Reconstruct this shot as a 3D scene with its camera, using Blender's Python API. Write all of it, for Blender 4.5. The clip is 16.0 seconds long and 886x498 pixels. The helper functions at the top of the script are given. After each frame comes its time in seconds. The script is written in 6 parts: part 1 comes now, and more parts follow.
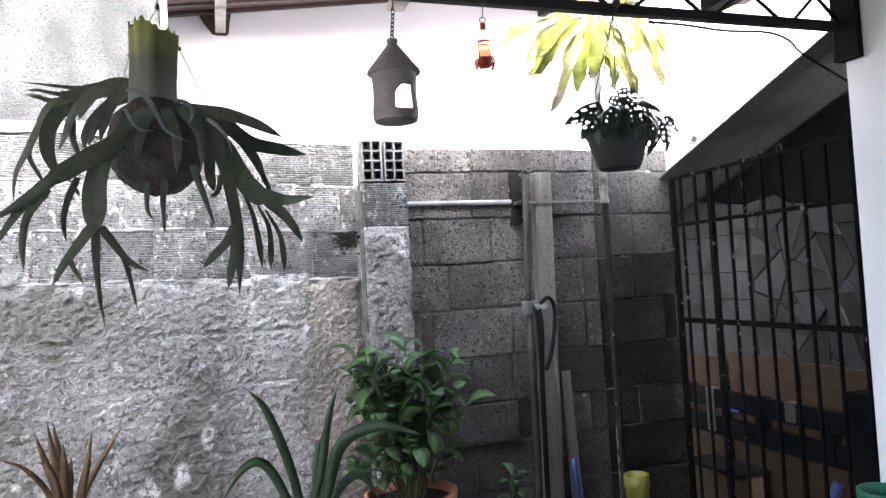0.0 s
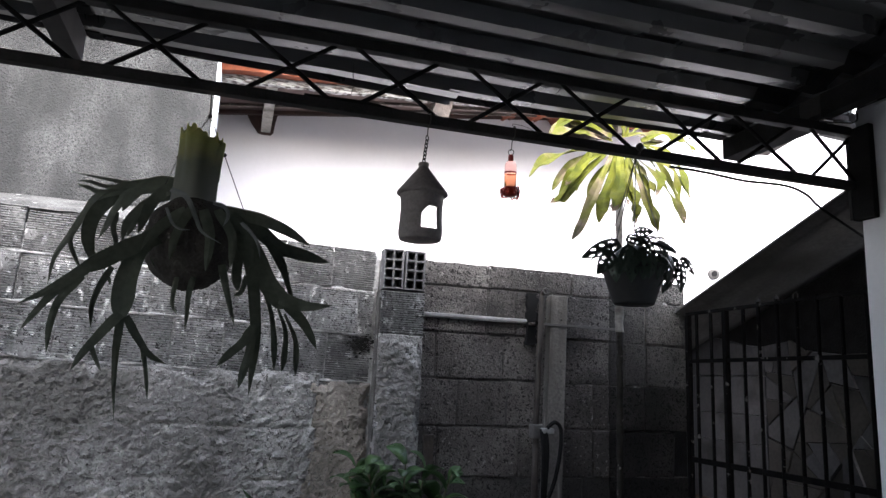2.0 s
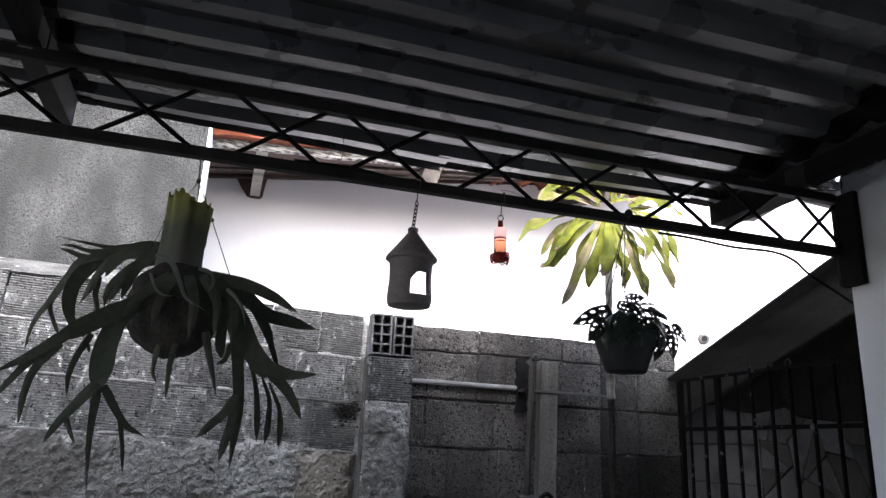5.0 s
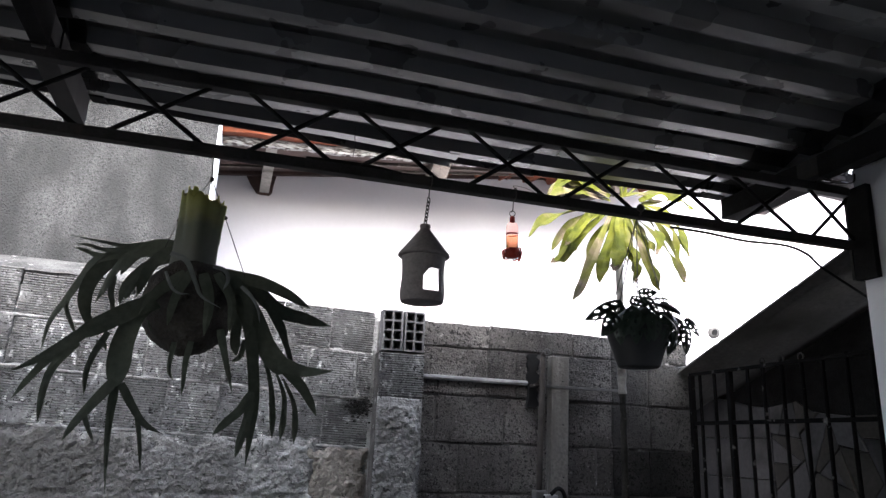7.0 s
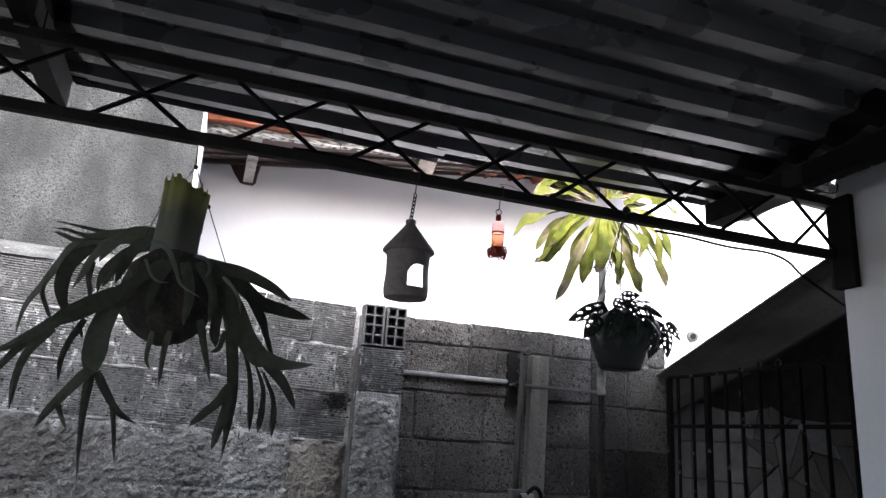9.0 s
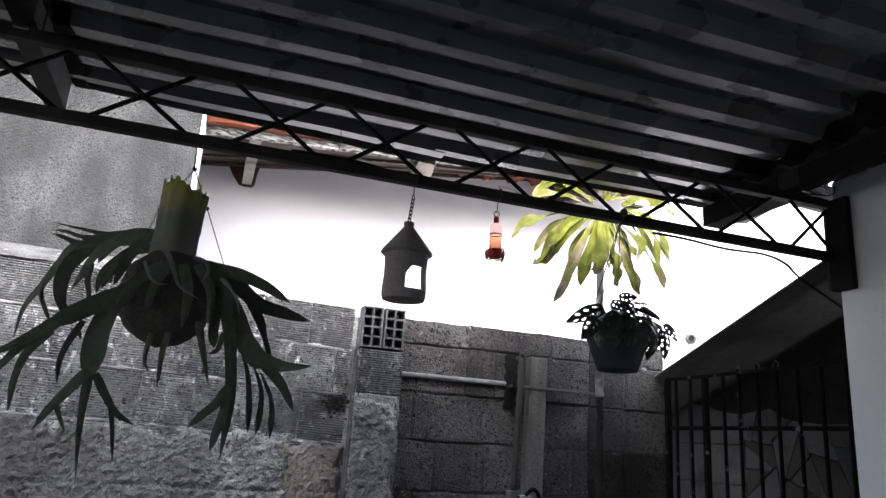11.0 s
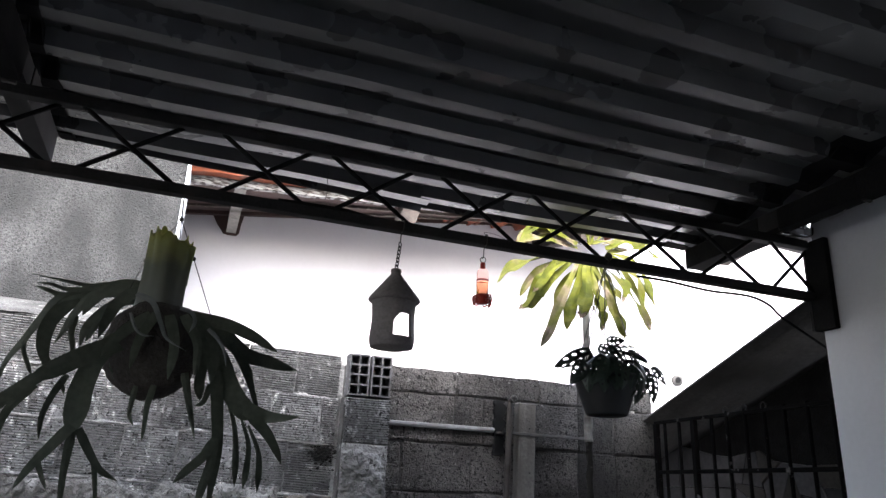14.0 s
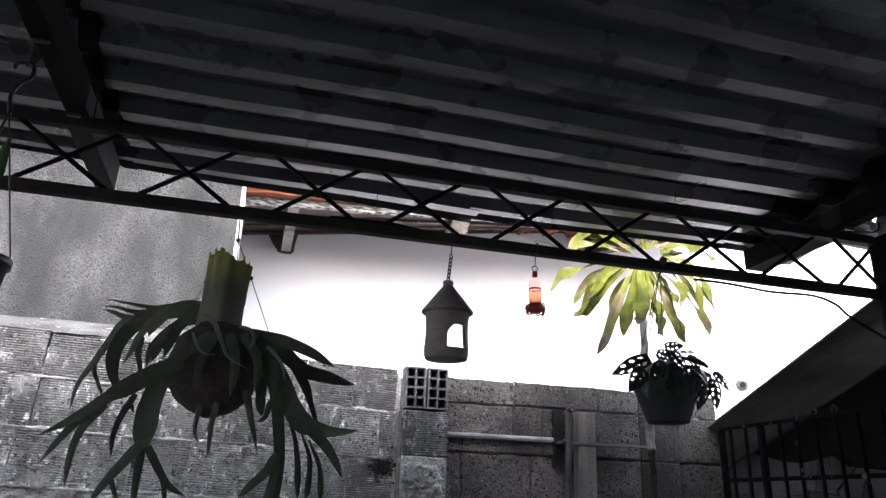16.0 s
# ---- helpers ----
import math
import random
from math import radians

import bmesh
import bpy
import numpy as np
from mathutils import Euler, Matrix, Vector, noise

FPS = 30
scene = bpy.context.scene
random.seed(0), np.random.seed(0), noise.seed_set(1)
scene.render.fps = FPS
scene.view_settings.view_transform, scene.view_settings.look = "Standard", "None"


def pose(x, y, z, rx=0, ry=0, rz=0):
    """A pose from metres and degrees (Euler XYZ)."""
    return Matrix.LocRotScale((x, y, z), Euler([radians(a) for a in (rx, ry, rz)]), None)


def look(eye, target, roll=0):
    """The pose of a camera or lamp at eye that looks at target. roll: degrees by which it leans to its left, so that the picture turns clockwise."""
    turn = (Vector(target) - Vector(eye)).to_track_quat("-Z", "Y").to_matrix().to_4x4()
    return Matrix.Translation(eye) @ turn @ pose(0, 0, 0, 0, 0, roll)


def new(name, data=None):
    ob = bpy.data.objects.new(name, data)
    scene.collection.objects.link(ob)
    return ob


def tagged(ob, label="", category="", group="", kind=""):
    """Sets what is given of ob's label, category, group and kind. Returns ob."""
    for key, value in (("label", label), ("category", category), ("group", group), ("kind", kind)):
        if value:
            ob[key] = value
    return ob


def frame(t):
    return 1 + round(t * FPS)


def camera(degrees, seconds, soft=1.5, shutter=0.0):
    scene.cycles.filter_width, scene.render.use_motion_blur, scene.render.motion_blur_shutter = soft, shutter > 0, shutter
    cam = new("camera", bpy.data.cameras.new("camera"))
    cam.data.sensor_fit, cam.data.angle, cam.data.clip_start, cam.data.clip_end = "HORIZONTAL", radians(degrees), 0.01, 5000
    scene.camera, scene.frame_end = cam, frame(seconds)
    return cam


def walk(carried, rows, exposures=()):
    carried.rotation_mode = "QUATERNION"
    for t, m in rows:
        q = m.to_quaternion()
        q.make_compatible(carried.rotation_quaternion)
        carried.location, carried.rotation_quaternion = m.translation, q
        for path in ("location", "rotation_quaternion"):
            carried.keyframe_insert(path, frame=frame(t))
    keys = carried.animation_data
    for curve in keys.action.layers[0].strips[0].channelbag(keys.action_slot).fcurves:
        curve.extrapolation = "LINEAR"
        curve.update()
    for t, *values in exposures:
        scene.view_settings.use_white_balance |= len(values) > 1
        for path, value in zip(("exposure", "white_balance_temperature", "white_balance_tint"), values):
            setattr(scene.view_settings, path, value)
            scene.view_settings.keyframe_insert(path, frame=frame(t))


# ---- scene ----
cam = camera(64.7, 16.0, 1.4)
PATH = [
    (0, (0.002, 0.027, 1.599), (0.62, 1.927, 1.686), -3.2),
    (0.5, (-0.002, 0.021, 1.632), (0.57, 1.922, 1.875), 0.1),
    (1, (0.0, 0.002, 1.636), (0.575, 1.894, 1.937), 1.5),
    (1.5, (-0.004, -0.022, 1.634), (0.57, 1.862, 1.982), 2.4),
    (2, (-0.001, -0.023, 1.635), (0.554, 1.861, 2.013), 2.6),
    (2.5, (0.003, -0.023, 1.639), (0.574, 1.851, 2.044), 3.0),
    (3, (0.002, -0.013, 1.642), (0.603, 1.844, 2.077), 3.4),
    (3.5, (0.001, -0.006, 1.648), (0.607, 1.836, 2.138), 3.7),
    (4, (0.002, 0.001, 1.653), (0.612, 1.838, 2.158), 4.1),
    (4.5, (-0.001, -0.005, 1.651), (0.596, 1.825, 2.192), 3.6),
    (5, (0.001, -0.005, 1.649), (0.568, 1.831, 2.201), 2.6),
    (5.2, (-0.001, -0.004, 1.652), (0.539, 1.844, 2.196), 1.9),
    (7.5, (-0.015, -0.002, 1.651), (0.549, 1.841, 2.183), 2.8),
    (8, (-0.017, 0.007, 1.652), (0.572, 1.847, 2.169), 3.6),
    (8.5, (-0.02, 0.006, 1.651), (0.567, 1.846, 2.174), 4.4),
    (9, (-0.018, 0.009, 1.655), (0.582, 1.842, 2.184), 3.8),
    (9.5, (-0.017, 0.008, 1.655), (0.581, 1.839, 2.194), 3.8),
    (12, (-0.017, 0.002, 1.653), (0.597, 1.83, 2.185), 3.7),
    (12.5, (-0.021, 0.003, 1.655), (0.614, 1.816, 2.212), 3.9),
    (13, (-0.03, -0.002, 1.657), (0.589, 1.796, 2.279), 3.8),
    (13.5, (-0.029, 0.001, 1.655), (0.611, 1.78, 2.307), 3.1),
    (14, (-0.029, -0.002, 1.655), (0.598, 1.779, 2.314), 2.6),
    (14.5, (-0.025, -0.006, 1.655), (0.57, 1.782, 2.325), 2.4),
    (15, (-0.024, -0.012, 1.65), (0.529, 1.796, 2.301), 1.0),
    (15.5, (-0.02, -0.008, 1.649), (0.519, 1.801, 2.308), 1.0),
    (16, (-0.028, -0.008, 1.654), (0.454, 1.809, 2.337), 1.9),
]
LIGHT = [(0, 4.70, 6250, 13), (0.5, 3.85, 6200, 12), (1.0, 3.25, 6150, 12), (1.5, 3.05, 6150, 12), (4, 3.0, 6150, 12), (16, 3.05, 6150, 12)]
walk(cam, [(t, look(eye, target, roll)) for t, eye, target, roll in PATH], LIGHT)


# ---- light ----
world = bpy.data.worlds.new("overcast_sky")
scene.world = world
world.use_nodes = True
wn = world.node_tree.nodes
sky = wn.new("ShaderNodeTexSky")
sky.sky_type, sky.sun_disc = "NISHITA", False
sky.sun_elevation, sky.sun_rotation = radians(38), radians(195)
sky.air_density, sky.dust_density, sky.ozone_density = 1.0, 4.0, 1.0
wn["Background"].inputs["Strength"].default_value = 0.15
veil = wn.new("ShaderNodeHueSaturation")
veil.inputs["Saturation"].default_value = 0.5
world.node_tree.links.new(sky.outputs["Color"], veil.inputs["Color"])
world.node_tree.links.new(veil.outputs["Color"], wn["Background"].inputs["Color"])

sun = new("sun", bpy.data.lights.new("sun", "SUN"))
sun.data.energy, sun.data.angle, sun.data.color = 0.9, radians(24), (1.0, 0.99, 0.985)
sun.matrix_world = look((-2.2, -5.0, 6.8), (0, 3.4, 0))


# ---- materials ----
def graph(name):
    m = bpy.data.materials.new(name)
    m.use_nodes = True
    t = m.node_tree
    return m, t, t.nodes, t.links, t.nodes["Principled BSDF"]


def mat(name, a, b, scale=8.0, rough=0.8, fine=90.0, bump=0.3, depth=0.004, metal=0.0, stain=None, stain_scale=1.5, stain_at=0.55,
        streak=1.0, vary=0.0, distort=0.0, contrast=0.5, spec=0.4, through_light=0.0, grit=0.55, flake=None, flake_scale=20.0, flake_at=0.55, pit=None, pit_scale=120.0, pit_at=0.6):
    """Two-tone surface with broad blotches, fine grain, stains, and relief, at world scale."""
    m, t, n, l, p = graph(name)
    pos = n.new("ShaderNodeNewGeometry").outputs["Position"]
    stretch = n.new("ShaderNodeVectorMath")
    stretch.operation = "MULTIPLY"
    stretch.inputs[1].default_value = (1, 1, 1 / streak) if streak > 0 else (1, 1, -streak)
    l.new(pos, stretch.inputs[0])

    def noise_at(vec, s, detail=5.0, dist=0.0):
        q = n.new("ShaderNodeTexNoise")
        q.inputs["Scale"].default_value, q.inputs["Detail"].default_value = s, detail
        q.inputs["Distortion"].default_value = dist
        l.new(vec, q.inputs["Vector"])
        return q.outputs["Fac"]

    def ramp(fac, lo, hi):
        q = n.new("ShaderNodeMapRange")
        q.inputs["From Min"].default_value, q.inputs["From Max"].default_value = lo, hi
        l.new(fac, q.inputs["Value"])
        return q.outputs["Result"]

    def mix(fac, c, d, kind="MIX"):
        q = n.new("ShaderNodeMix")
        q.data_type, q.blend_type = "RGBA", kind
        for s, v in ((q.inputs["Factor"], fac), (q.inputs["A"], c), (q.inputs["B"], d)):
            if isinstance(v, (int, float)):
                s.default_value = v
            elif isinstance(v, tuple):
                s.default_value = (*v, 1)
            else:
                l.new(v, s)
        return q.outputs["Result"]

    broad = noise_at(stretch.outputs[0], scale, 6.0)
    grain = noise_at(pos, fine, 4.0, distort)
    c = mix(ramp(broad, 0.5 - contrast / 2, 0.5 + contrast / 2), a, b)
    c = mix(grit, c, mix(ramp(grain, 0.3, 0.7), (0.45, 0.45, 0.45), (1.0, 1.0, 1.0)), "MULTIPLY")
    if stain:
        s = noise_at(stretch.outputs[0], stain_scale, 8.0)
        c = mix(ramp(s, stain_at - 0.08, stain_at + 0.1), c, stain)
    if flake:
        c = mix(ramp(noise_at(stretch.outputs[0], flake_scale, 10.0), flake_at, flake_at + 0.11), c, flake)
    if pit:
        c = mix(ramp(noise_at(pos, pit_scale, 3.0, 1.2), pit_at, pit_at + 0.05), c, pit)
    if vary:
        info = n.new("ShaderNodeObjectInfo")
        hs = n.new("ShaderNodeHueSaturation")
        l.new(ramp(info.outputs["Random"], 0, 1), hs.inputs["Value"])
        r = hs.inputs["Value"].links[0].from_node
        r.inputs["To Min"].default_value, r.inputs["To Max"].default_value = 1 - vary, 1 + vary
        l.new(c, hs.inputs["Color"])
        c = hs.outputs["Color"]
    l.new(c, p.inputs["Base Color"])
    p.inputs["Metallic"].default_value = metal
    p.inputs["Specular IOR Level"].default_value = spec
    r = ramp(grain, 0.2, 0.8)
    q = r.node
    q.inputs["To Min"].default_value, q.inputs["To Max"].default_value = max(rough - 0.12, 0.02), min(rough + 0.1, 1.0)
    l.new(r, p.inputs["Roughness"])
    normal = None
    if bump:
        k = n.new("ShaderNodeBump")
        k.inputs["Strength"].default_value, k.inputs["Distance"].default_value = bump, depth
        l.new(grain, k.inputs["Height"])
        normal = k.outputs["Normal"]
    if normal:
        l.new(normal, p.inputs["Normal"])
    if through_light:
        tr = n.new("ShaderNodeBsdfTranslucent")
        l.new(c, tr.inputs["Color"])
        ms = n.new("ShaderNodeMixShader")
        ms.inputs["Fac"].default_value = through_light
        l.new(p.outputs["BSDF"], ms.inputs[1])
        l.new(tr.outputs["BSDF"], ms.inputs[2])
        l.new(ms.outputs["Shader"], n["Material Output"].inputs["Surface"])
    return m


CERAMIC = mat("ribbed_ceramic_limewashed", (0.1755, 0.1742, 0.1715), (0.4455, 0.4415, 0.432), 7, 0.9, 85, 0.9, 0.006, stain=(0.07425, 0.0729, 0.07155), stain_scale=4.2, stain_at=0.55, streak=1.6, vary=0.38, contrast=0.3, grit=0.85, flake=(0.702, 0.6953, 0.6791), flake_scale=38, flake_at=0.585, pit=(0.0405, 0.03915, 0.0378), pit_scale=75, pit_at=0.57)
CERAMIC_BARE = mat("bare_ribbed_ceramic", (0.1013, 0.0999, 0.0972), (0.2565, 0.2525, 0.2457), 7, 0.9, 85, 0.9, 0.006, stain=(0.054, 0.05265, 0.0513), stain_scale=4.2, stain_at=0.56, streak=1.6, vary=0.25, contrast=0.3, grit=0.85, flake=(0.513, 0.5076, 0.4955), flake_scale=34, flake_at=0.62, pit=(0.03375, 0.0324, 0.03105), pit_scale=75, pit_at=0.585)
HOLLOW = mat("grey_hollow_block", (0.108, 0.104, 0.1053), (0.2025, 0.1971, 0.1971), 12, 0.9, 80, 0.8, 0.006, stain=(0.06075, 0.05805, 0.05805), stain_scale=7, stain_at=0.58, flake=(0.351, 0.3443, 0.3375), flake_scale=40, flake_at=0.62)
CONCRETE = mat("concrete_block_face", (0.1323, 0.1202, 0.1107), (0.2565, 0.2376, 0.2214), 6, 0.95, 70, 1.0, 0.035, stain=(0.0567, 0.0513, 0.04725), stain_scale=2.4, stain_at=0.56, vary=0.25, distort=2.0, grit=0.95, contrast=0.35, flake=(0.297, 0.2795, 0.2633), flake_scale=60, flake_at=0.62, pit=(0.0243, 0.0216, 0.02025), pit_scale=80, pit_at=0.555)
# Two darker copies of the block face, carrying shade near the lean-to and below.
CONCRETE_HALF_SHADE = mat("half_shaded_concrete_block", (0.0715, 0.0676, 0.0624), (0.156, 0.1482, 0.1378), 6, 0.95, 70, 1.0, 0.035, stain=(0.0364, 0.0338, 0.0312), stain_scale=2.2, stain_at=0.55, vary=0.25, distort=2.0, grit=0.95, pit=(0.0156, 0.01495, 0.0143), pit_scale=80, pit_at=0.555)
CONCRETE_SHADED = mat("shaded_concrete_block", (0.0275, 0.0264, 0.02475), (0.0605, 0.0572, 0.0539), 6, 0.95, 70, 1.0, 0.035, stain=(0.0165, 0.01595, 0.0154), stain_scale=2.0, stain_at=0.54, vary=0.3, distort=2.0, grit=0.95, pit=(0.0088, 0.0088, 0.00825), pit_scale=80, pit_at=0.555, spec=0.12)
MORTAR = mat("grey_mortar", (0.24, 0.2364, 0.228), (0.528, 0.5196, 0.504), 14, 0.95, 110, 0.9, 0.008, stain=(0.084, 0.0816, 0.0792), stain_scale=6, stain_at=0.57, contrast=0.35, flake=(0.72, 0.714, 0.696), flake_scale=25, flake_at=0.6)
# Cement of the store walls, coloured near black for the unlit interior.
STORE_SHADE = mat("shade_black_mortar", (0.0064, 0.00624, 0.006), (0.0144, 0.014, 0.0136), 14, 0.95, 110, 0.9, 0.006, spec=0.05)
BLOCK_MORTAR = mat("dark_grey_mortar", (0.06, 0.0564, 0.0528), (0.144, 0.138, 0.1296), 14, 0.95, 110, 0.9, 0.008, contrast=0.35, flake=(0.408, 0.402, 0.39), flake_scale=22, flake_at=0.63)
ROUGH_RENDER = mat("limewashed_rough_render", (0.32, 0.313, 0.30), (0.53, 0.52, 0.50), 4, 0.95, 95, 1.0, 0.012, stain=(0.1464, 0.1403, 0.1305), stain_scale=2.6, stain_at=0.545, streak=1.3, distort=0.5, contrast=0.3, grit=0.85, flake=(0.58, 0.573, 0.557), flake_scale=11, flake_at=0.60, pit=(0.11, 0.106, 0.10), pit_scale=50, pit_at=0.60)
EARTH_RENDER = mat("brownish_bare_render", (0.25, 0.2225, 0.19), (0.4, 0.3625, 0.315), 7, 0.95, 80, 1.0, 0.012, stain=(0.15, 0.135, 0.1187), stain_scale=3, grit=0.75, pit=(0.08125, 0.07375, 0.06625), pit_scale=70, pit_at=0.63)
# Weathered and stained, but also darkened overall to make up for missing shade.
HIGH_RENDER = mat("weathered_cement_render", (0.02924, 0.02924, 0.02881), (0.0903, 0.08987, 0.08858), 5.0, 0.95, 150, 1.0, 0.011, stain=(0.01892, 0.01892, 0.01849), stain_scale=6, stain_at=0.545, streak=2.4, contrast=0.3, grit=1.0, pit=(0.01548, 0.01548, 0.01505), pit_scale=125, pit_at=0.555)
WHITE_WALL = mat("white_limewash", (0.64, 0.612, 0.64), (0.72, 0.70, 0.72), 3, 0.85, 40, 0.1, 0.002, contrast=0.8, grit=0.06)
WHITE_PAINT = mat("white_wall_paint", (0.66, 0.67, 0.70), (0.74, 0.75, 0.77), 2.5, 0.7, 60, 0.15, 0.002, contrast=0.8, grit=0.08)
BLACK_STEEL = mat("black_painted_steel", (0.022, 0.022, 0.0225), (0.036, 0.0355, 0.0355), 12, 0.78, 140, 0.25, 0.001, stain=(0.05, 0.042, 0.036), stain_scale=9, stain_at=0.68, spec=0.1)
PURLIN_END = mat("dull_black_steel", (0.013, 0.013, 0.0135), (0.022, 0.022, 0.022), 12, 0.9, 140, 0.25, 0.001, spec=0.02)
RUSTY_BAR = mat("black_chipped_bar", (0.004, 0.004, 0.0043), (0.009, 0.0085, 0.008), 20, 0.75, 160, 0.3, 0.001, stain=(0.2, 0.19, 0.18), stain_scale=26, stain_at=0.72, spec=0.03)
SHEET = mat("galvanised_roof_sheet", (0.0924, 0.0924, 0.09152), (0.132, 0.132, 0.1302), 2.2, 0.31, 5, 0.0, 0.001, metal=0.5, stain=(0.08, 0.08, 0.079), stain_scale=1.7, stain_at=0.56, contrast=0.6, grit=0.35, spec=0.3)
FIBRE = mat("fibre_cement_underside", (0.085, 0.082, 0.079), (0.15, 0.145, 0.14), 4, 0.9, 60, 0.4, 0.003, stain=(0.05, 0.048, 0.045), stain_scale=2, spec=0.1)
OLD_WOOD = mat("weathered_timber", (0.11, 0.088, 0.073), (0.24, 0.205, 0.18), 12, 0.85, 60, 0.7, 0.005, stain=(0.055, 0.042, 0.036), stain_scale=8, flake=(0.22, 0.19, 0.17), flake_scale=30, flake_at=0.6)
RAFTER_WOOD = mat("sawn_rafter_timber", (0.035, 0.027, 0.023), (0.075, 0.06, 0.051), 14, 0.85, 60, 0.8, 0.006, stain=(0.02, 0.016, 0.0135), stain_scale=12)
SOFFIT_WOOD = mat("dark_red_soffit_timber", (0.055, 0.034, 0.03), (0.10, 0.058, 0.048), 9, 0.8, 50, 0.5, 0.004)
LEDGE = mat("weathered_mortar_ledge", (0.08, 0.0785, 0.077), (0.19, 0.188, 0.183), 8, 0.95, 110, 1.0, 0.008, stain=(0.04, 0.039, 0.038), stain_scale=4, stain_at=0.56, contrast=0.4, grit=0.9, flake=(0.34, 0.336, 0.328), flake_scale=22, flake_at=0.6, spec=0.1)
GREY_WOOD = mat("grey_wooden_post", (0.115, 0.1081, 0.1), (0.2185, 0.2058, 0.1898), 14, 0.9, 90, 0.7, 0.006, streak=9, stain=(0.08625, 0.07935, 0.07015), stain_scale=9, stain_at=0.56, grit=0.8, flake=(0.2875, 0.2737, 0.2553), flake_scale=26, flake_at=0.63)
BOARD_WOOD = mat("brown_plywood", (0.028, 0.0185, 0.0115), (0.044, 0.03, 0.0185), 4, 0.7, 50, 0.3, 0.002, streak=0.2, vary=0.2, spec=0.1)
ROOF_CLAY = mat("orange_clay_tile", (0.25, 0.062, 0.028), (0.34, 0.10, 0.045), 9, 0.85, 70, 0.5, 0.004, stain=(0.12, 0.05, 0.035), stain_scale=7, stain_at=0.56)
VERGE = mat("flaking_verge_board", (0.07, 0.058, 0.052), (0.15, 0.137, 0.126), 16, 0.9, 70, 0.8, 0.006, flake=(0.42, 0.41, 0.395), flake_scale=26, flake_at=0.44, streak=-8, spec=0.1)
# The store's deep shade is put into the tile colour; the tiles are pale.
TILE_SHADED = mat("shaded_store_tile", (0.03, 0.03, 0.031), (0.048, 0.048, 0.049), 4, 0.5, 60, 0.05, 0.001, vary=0.2, stain=(0.015, 0.015, 0.0145), stain_scale=6, stain_at=0.6, spec=0.08)
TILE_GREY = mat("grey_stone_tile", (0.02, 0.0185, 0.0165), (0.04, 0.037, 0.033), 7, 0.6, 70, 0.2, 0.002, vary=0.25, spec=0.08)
PVC = mat("white_pvc", (0.322, 0.322, 0.322), (0.437, 0.437, 0.4312), 5, 0.45, 60, 0.1, 0.001, stain=(0.23, 0.2242, 0.2127), stain_scale=9, stain_at=0.58)
PVC_BROWN = mat("brown_pvc", (0.04, 0.034, 0.031), (0.07, 0.06, 0.054), 6, 0.6, 60, 0.1, 0.001, stain=(0.02, 0.017, 0.015), stain_scale=9, stain_at=0.58, spec=0.2)
PALE_WIRE = mat("white_plastic_wire", (0.62, 0.62, 0.61), (0.74, 0.74, 0.73), 9, 0.5, 60, 0.1, 0.001)
RUBBER = mat("black_rubber", (0.007, 0.007, 0.0075), (0.016, 0.016, 0.016), 9, 0.75, 60, 0.2, 0.001, spec=0.1)
CLAY_DARK = mat("brown_fired_clay", (0.1815, 0.165, 0.1595), (0.264, 0.242, 0.231), 12, 0.8, 120, 0.4, 0.002)
CLAY_POT = mat("terracotta", (0.45, 0.19, 0.11), (0.55, 0.25, 0.15), 9, 0.85, 90, 0.4, 0.002)
BLACK_PLASTIC = mat("black_plastic", (0.015, 0.016, 0.017), (0.028, 0.03, 0.03), 8, 0.42, 60, 0.1, 0.001)
RED_PLASTIC = mat("red_plastic", (0.45, 0.03, 0.02), (0.5, 0.05, 0.03), 8, 0.35, 60, 0.05, 0.001)
WIRE = mat("dark_wire", (0.04, 0.038, 0.036), (0.07, 0.066, 0.06), 20, 0.5, 90, 0.1, 0.001, metal=0.6)
FERN = mat("staghorn_frond", (0.062, 0.074, 0.054), (0.105, 0.12, 0.088), 10, 0.6, 70, 0.3, 0.002, through_light=0.15, spec=0.25)
FERN_PALE = mat("pale_curled_frond", (0.13, 0.145, 0.135), (0.22, 0.235, 0.22), 14, 0.6, 70, 0.3, 0.002, through_light=0.2, spec=0.25)
